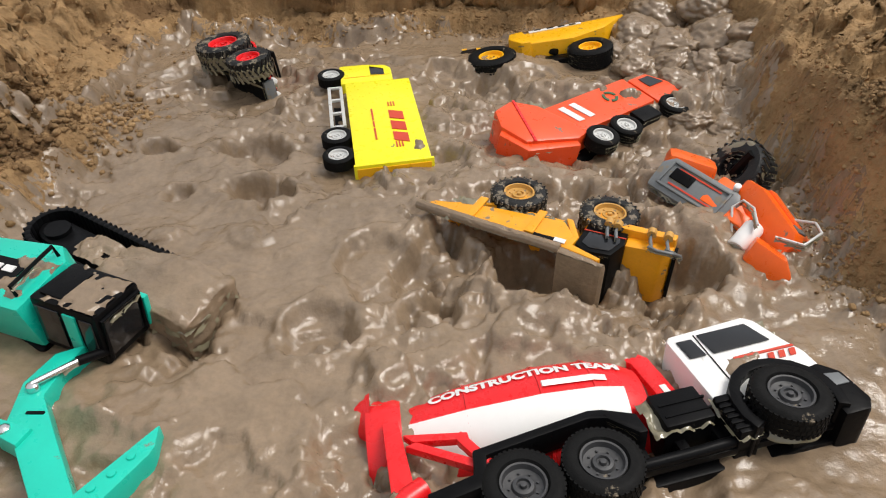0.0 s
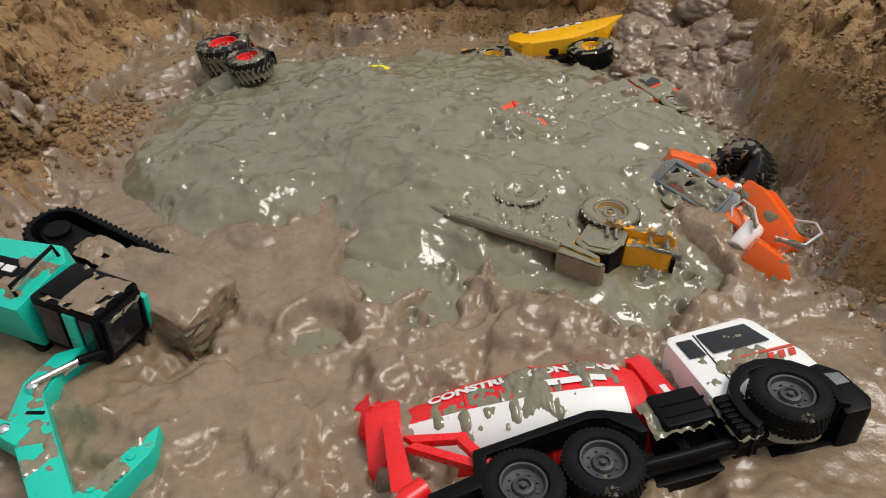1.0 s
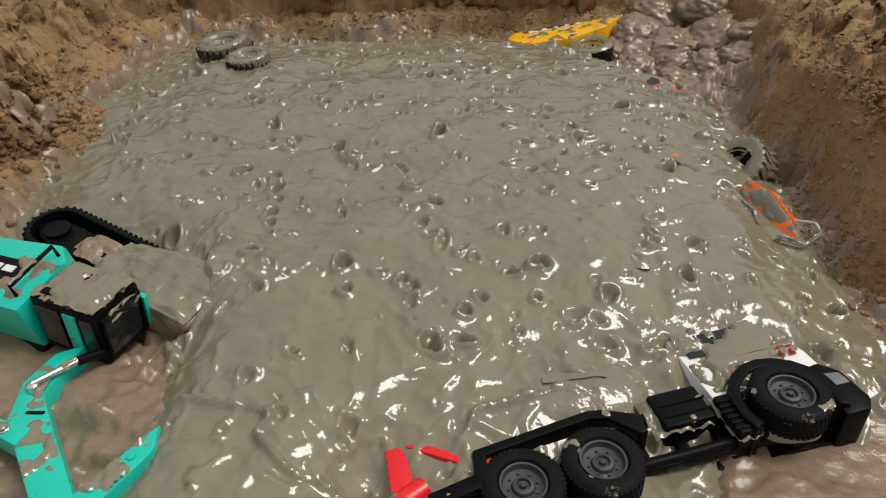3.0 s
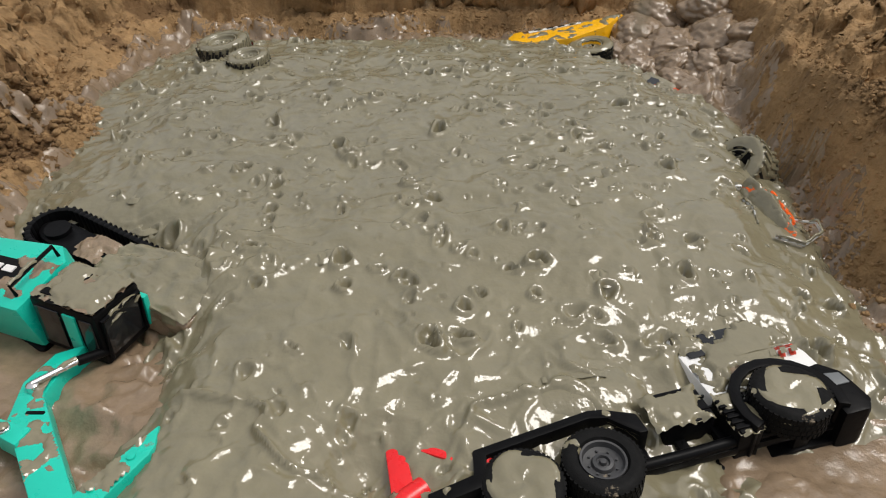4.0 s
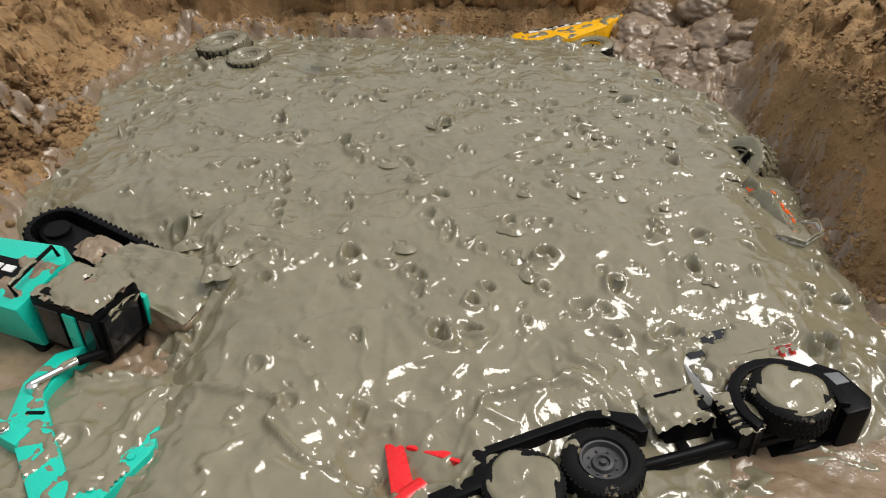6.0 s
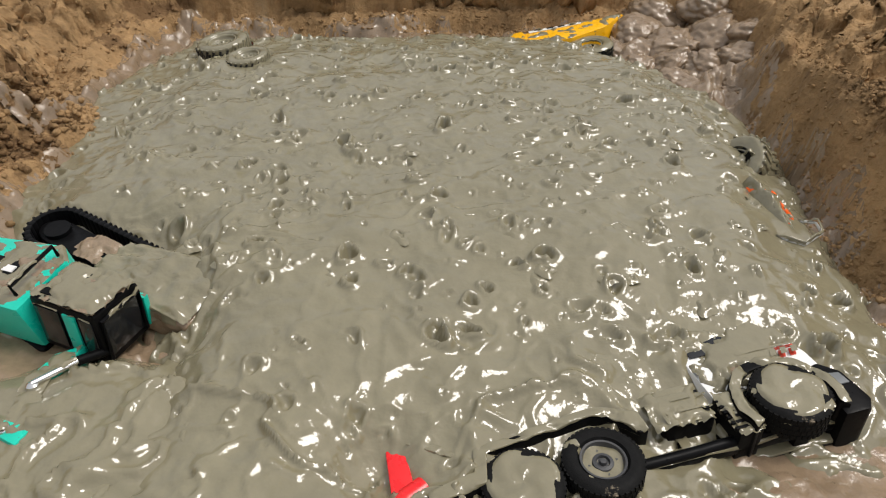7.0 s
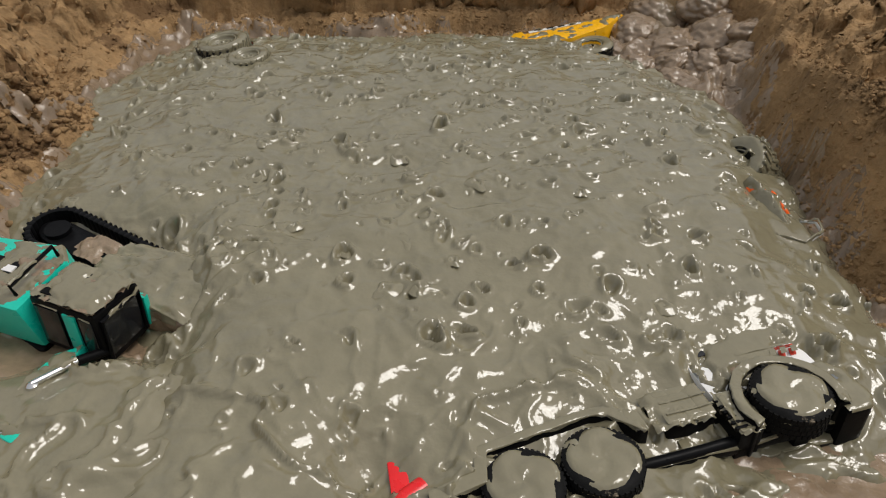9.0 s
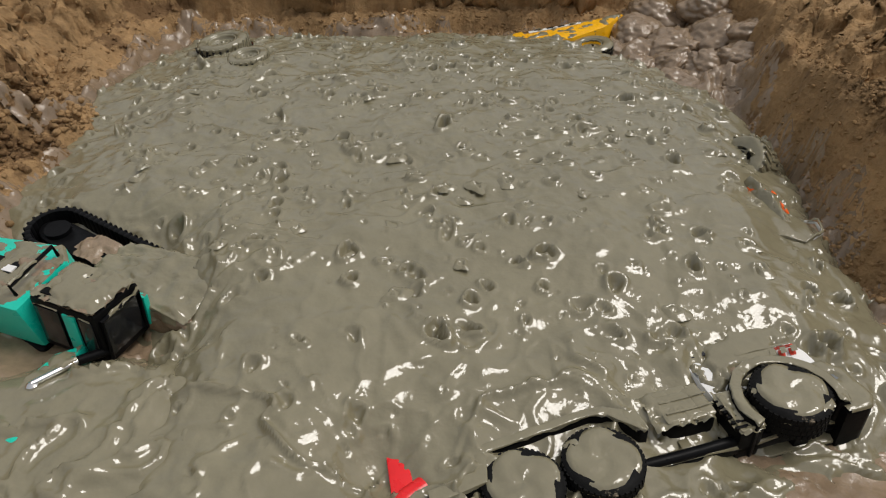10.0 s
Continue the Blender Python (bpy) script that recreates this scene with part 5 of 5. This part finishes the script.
coat(MIXER, all_parts(MIXER, "fender", "chassis", "fuel_tank", "cab_step", "wheel_arch", "chute_brace"), 0.66, 5.6, 6.9, 16, 0.0026)
coat(MIXER, all_parts(MIXER, "fender", "fuel_tank", "cab_step", "wheel_arch", "chute_brace", "bumper"), 0.80, 7.6, 8.8, 18, 0.0030)
TRACK = piece(EXCAVATOR, "track_frame")


def caked_end():
    """The thick cake of old mud round one end of the crawler."""
    bm = box(-0.006, 0.107, -0.0315, 0.0315, -0.040, 0.0215, 0.009)
    for limit in (0.03, 0.015, 0.008, 0.005):
        bmesh.ops.triangulate(bm, faces=bm.faces)
        bmesh.ops.subdivide_edges(bm, edges=[e for e in bm.edges if e.calc_length() > limit], cuts=1)
    for v in bm.verts:
        p = v.co * 42
        taper = min(1.0, max(0.0, v.co.x / 0.05))
        v.co.y *= 0.62 + 0.38 * taper
        if v.co.z > 0:
            v.co.z *= 0.72 + 0.28 * taper
        v.co += Vector((noise.noise(p), noise.noise(p + Vector((7, 0, 0))), noise.noise(p + Vector((0, 9, 0))))) * 0.004
        v.co += v.normal * (0.0030 * noise.noise(p * 2.2) + 0.0014 * noise.noise(p * 5.0))
    bm.transform(TRACK.matrix_basis)
    patch(EXCAVATOR, bm, (0, 0, 1), 0.0, 0.0, 0.04)
    bpy.context.view_layer.update()
    coat(EXCAVATOR, [PATCHES[-1][0]], 1.6, 1.5, 2.2, 17, 0.0030, 40.0, 0.1, 0.012)


caked_end()
coat(EXCAVATOR, all_parts(EXCAVATOR, "ram_rod", "pin", "window_bar", "roof_grille", "handrail"), 0.45, 1.2, 1.9, 19)
coat(EXCAVATOR, all_parts(EXCAVATOR, "cab", "window", "window_bar", "house", "teal_panel", "house_skirt"), 0.45, 5.6, 7.0, 20)

CAB, HOUSE, TRACK, BOOM, STICK = (piece(EXCAVATOR, n) for n in ("cab", "house", "track_frame", "boom", "stick"))
for ob, area, z, seed, fill, t0, t1 in ((CAB, (-0.020, 0.034, -0.023, 0.027), 0.0240, 31, 1.0, 0.0, 0.04), (CAB, (-0.033, 0.034, -0.023, 0.027), 0.0262, 32, 0.9, 1.4, 2.6),
                                        (HOUSE, (0.0, 0.046, -0.03, 0.02), 0.0222, 33, 0.2, 0.0, 0.04), (HOUSE, (-0.03, 0.046, -0.032, 0.026), 0.0226, 34, 0.55, 5.7, 7.2),
                                        (TRACK, (-0.045, 0.085, -0.022, 0.022), 0.0125, 35, 0.5, 0.0, 0.04), (TRACK, (-0.06, 0.085, -0.024, 0.024), 0.0165, 36, 0.8, 5.6, 7.4),
                                        (BOOM, (-0.02, 0.06, -0.19, -0.04), 0.0242, 37, -0.15, 0.3, 0.9), (BOOM, (-0.02, 0.06, -0.19, -0.04), 0.0245, 38, 0.75, 5.6, 6.9),
                                        (STICK, (0.05, 0.105, -0.19, -0.11), 0.0242, 39, -0.15, 0.3, 0.9), (STICK, (0.05, 0.105, -0.19, -0.11), 0.0244, 40, 0.7, 5.6, 6.9)):
    top_patch(EXCAVATOR, ob, *area, z, seed, fill, t0, t1)
ROOF = piece(LOADER, "cab_roof")
top_patch(LOADER, ROOF, -0.046, 0.046, -0.022, 0.022, 0.0085, 41, 0.5, 0.1, 0.6, 0.003)
drum_patch(MIXER, -0.050, -0.005, -34, 34, 1, 0.70, 0.15, 0.35)
drum_patch(MIXER, 0.0, 0.05, -15, 45, 2, -0.05, 0.2, 0.45)
drum_patch(MIXER, -0.115, -0.05, -50, 20, 5, -0.15, 0.5, 0.8)
side_patch(MIXER, 0.088, 0.120, 0.066, 0.092, -0.0464, 3, 0.55, 0.0, 0.05)
side_patch(MIXER, 0.066, 0.150, 0.060, 0.120, -0.0464, 4, -0.10, 0.3, 0.6)
side_patch(MIXER, 0.064, 0.152, 0.055, 0.125, -0.0464, 6, 0.9, 1.6, 2.0, 0.004)
side_patch(MIXER, 0.010, 0.054, 0.038, 0.070, -0.0502, 7, 1.1, 3.0, 4.0, 0.003)
side_patch(MIXER, 0.060, 0.082, 0.020, 0.058, -0.0508, 8, 0.8, 3.0, 4.4, 0.0025)
wheel_patch(MIXER, -0.09, -0.0538, 0.025, 0.0262, 2.8, 3.9, 1)
wheel_patch(MIXER, 0.108, -0.0618, 0.037, 0.0258, 2.9, 4.2, 2)
wheel_patch(MIXER, -0.035, -0.0538, 0.027, 0.0262, 6.0, 7.6, 3)
side_patch(LORRY, -0.17, 0.06, 0.036, 0.136, 0.0452, 11, 0.30, 0.08, 0.28)
side_patch(LORRY, -0.17, 0.06, 0.036, 0.136, 0.0458, 12, 0.75, 0.3, 0.6, 0.003)
side_patch(LORRY, 0.066, 0.128, 0.036, 0.110, 0.0424, 13, 0.4, 0.1, 0.4)
side_patch(REFUSE, -0.135, -0.06, 0.03, 0.115, -0.0402, 14, 0.7, 0.15, 0.5, 0.003)
side_patch(REFUSE, -0.075, 0.03, 0.036, 0.090, -0.0374, 15, 0.75, 0.2, 0.6, 0.003)
side_patch(REFUSE, -0.02, 0.07, 0.036, 0.090, -0.0374, 16, 0.35, 0.3, 0.7)
side_patch(HAULER, -0.18, 0.0, 0.06, 0.125, 0.0536, 17, 0.8, 0.15, 0.4, 0.003)


def motions():
    end = 10.0
    rows = []
    for t in (0, 0.5, 1.0, 1.5, 1.8, 2.1, 2.7, 3.8, 5.5, 6.8, 8.0, 10.0):
        tilt = float(np.interp(t, [0, 0.5, 1.5, 2.1, 10], [1.2, 1.2, 0.8, 0.0, 0.0]))
        rows.append((t, pose(0.004 * math.sin(t * 1.3), 0.004 * math.cos(t * 1.1), level(t), tilt, 0, 0)))
    walk(FLOOD, rows)
    walk(FRONT, [(0.0, pose(0, 0, -0.075)), (3.5, pose(0, 0, -0.05)), (5.0, pose(0, 0, -0.022)), (5.8, pose(0, 0, -0.012)), (6.8, pose(0, 0, -0.002)), (8.0, pose(0, 0, 0.0)), (end, pose(0.002, -0.002, 0.001))])
    walk(MOUND, [(0.0, pose(0, 0, -0.09)), (0.2, pose(0, 0, -0.04)), (0.5, pose(0, 0, -0.004)), (0.9, pose(0, 0, 0.008)), (1.6, pose(0, 0, 0.011)), (2.6, pose(0, 0, -0.004)), (4.0, pose(0, 0, -0.02)), (end, pose(0, 0, -0.02))])
    for ob, base, way, depth, t0, t1 in PATCHES:
        m0, m1 = base @ Matrix.Translation(-way * depth), base
        rows = [(0.0, m0), (t0, m0), (t1, m1), (end, m1)] if t1 > 0.06 else [(0.0, m1), (end, m1)]
        walk(ob, [row for k, row in enumerate(rows) if k == 0 or frame(row[0]) > frame(rows[k - 1][0])])
    r = random.Random(11)
    for ob in SPLASHES:
        t = r.uniform(0.3, 2.2)
        rows = [(0.0, pose(0, 0.7, -0.08))]
        while t < 9.6:
            x, y = r.uniform(-0.34, 0.29), r.uniform(0.38, 0.96)
            if t < 1.6:
                x, y = r.uniform(-0.25, 0.25), r.uniform(0.55, 0.95)
            turn = r.uniform(-80, 80)
            life = r.uniform(0.8, 2.2)
            low = -0.03
            lie = float(flood_height(np.array([x]), np.array([y]))[0])
            base = float(np.interp(t, [0, 1.5, 2.0], [0.012, 0.012, level(t) + lie]))
            up = min(t + 0.15, 9.8)
            rows.append((t, pose(x, y, base + low, 0, 0, turn)))
            rows.append((up, pose(x, y, base + 0.001, 0, 0, turn)))
            rows.append((min(up + life, 9.9), pose(x + r.uniform(-0.01, 0.01), y - 0.006, base + 0.0005 + 0.001 * (level(min(10, up + life)) - level(t)) / 0.01, 0, 0, turn + r.uniform(-8, 8))))
            t = up + life + 0.3
            if t < 9.6:
                rows.append((t - 0.12, pose(x, y, base + low, 0, 0, turn)))
            t += 0.05
        rows.append((end, pose(*rows[-1][1].translation, 0, 0, 0) if rows[-1][0] < 9.5 else rows[-1][1]))
        walk(ob, [row for k, row in enumerate(rows) if k == 0 or frame(row[0]) > frame(rows[k - 1][0])])
    for k, ob in enumerate(CLODS):
        t0 = 0.05 + 9.7 * (k / len(CLODS)) ** 1.4 + r.uniform(-0.05, 0.05)
        t0 = max(0.05, t0)
        x, y = r.uniform(-0.34, 0.32), r.uniform(0.42, 1.0)
        if t0 < 1.2:
            x, y = r.uniform(-0.2, 0.2), r.uniform(0.6, 0.95)
        drift = r.uniform(-0.02, 0.02)
        rows = [(0.0, pose(x, y, 0.75)), (t0, pose(x, y, 0.75)), (t0 + 0.1, pose(x + drift * 0.3, y, 0.60)), (t0 + 0.2, pose(x + drift * 0.6, y, 0.34, 20, 10, 0)), (t0 + 0.3, pose(x + drift, y, -0.03, 40, 20, 0)), (t0 + 0.34, pose(x + drift, y, -0.10, 40, 20, 0))]
        if t0 + 0.34 < end:
            rows.append((end, pose(x + drift, y, -0.10, 40, 20, 0)))
        rows = [row for row in rows if row[0] <= end]
        if rows[-1][0] < end:
            rows.append((end, rows[-1][1]))
        walk(ob, [row for j, row in enumerate(rows) if j == 0 or frame(row[0]) > frame(rows[j - 1][0])])


motions()
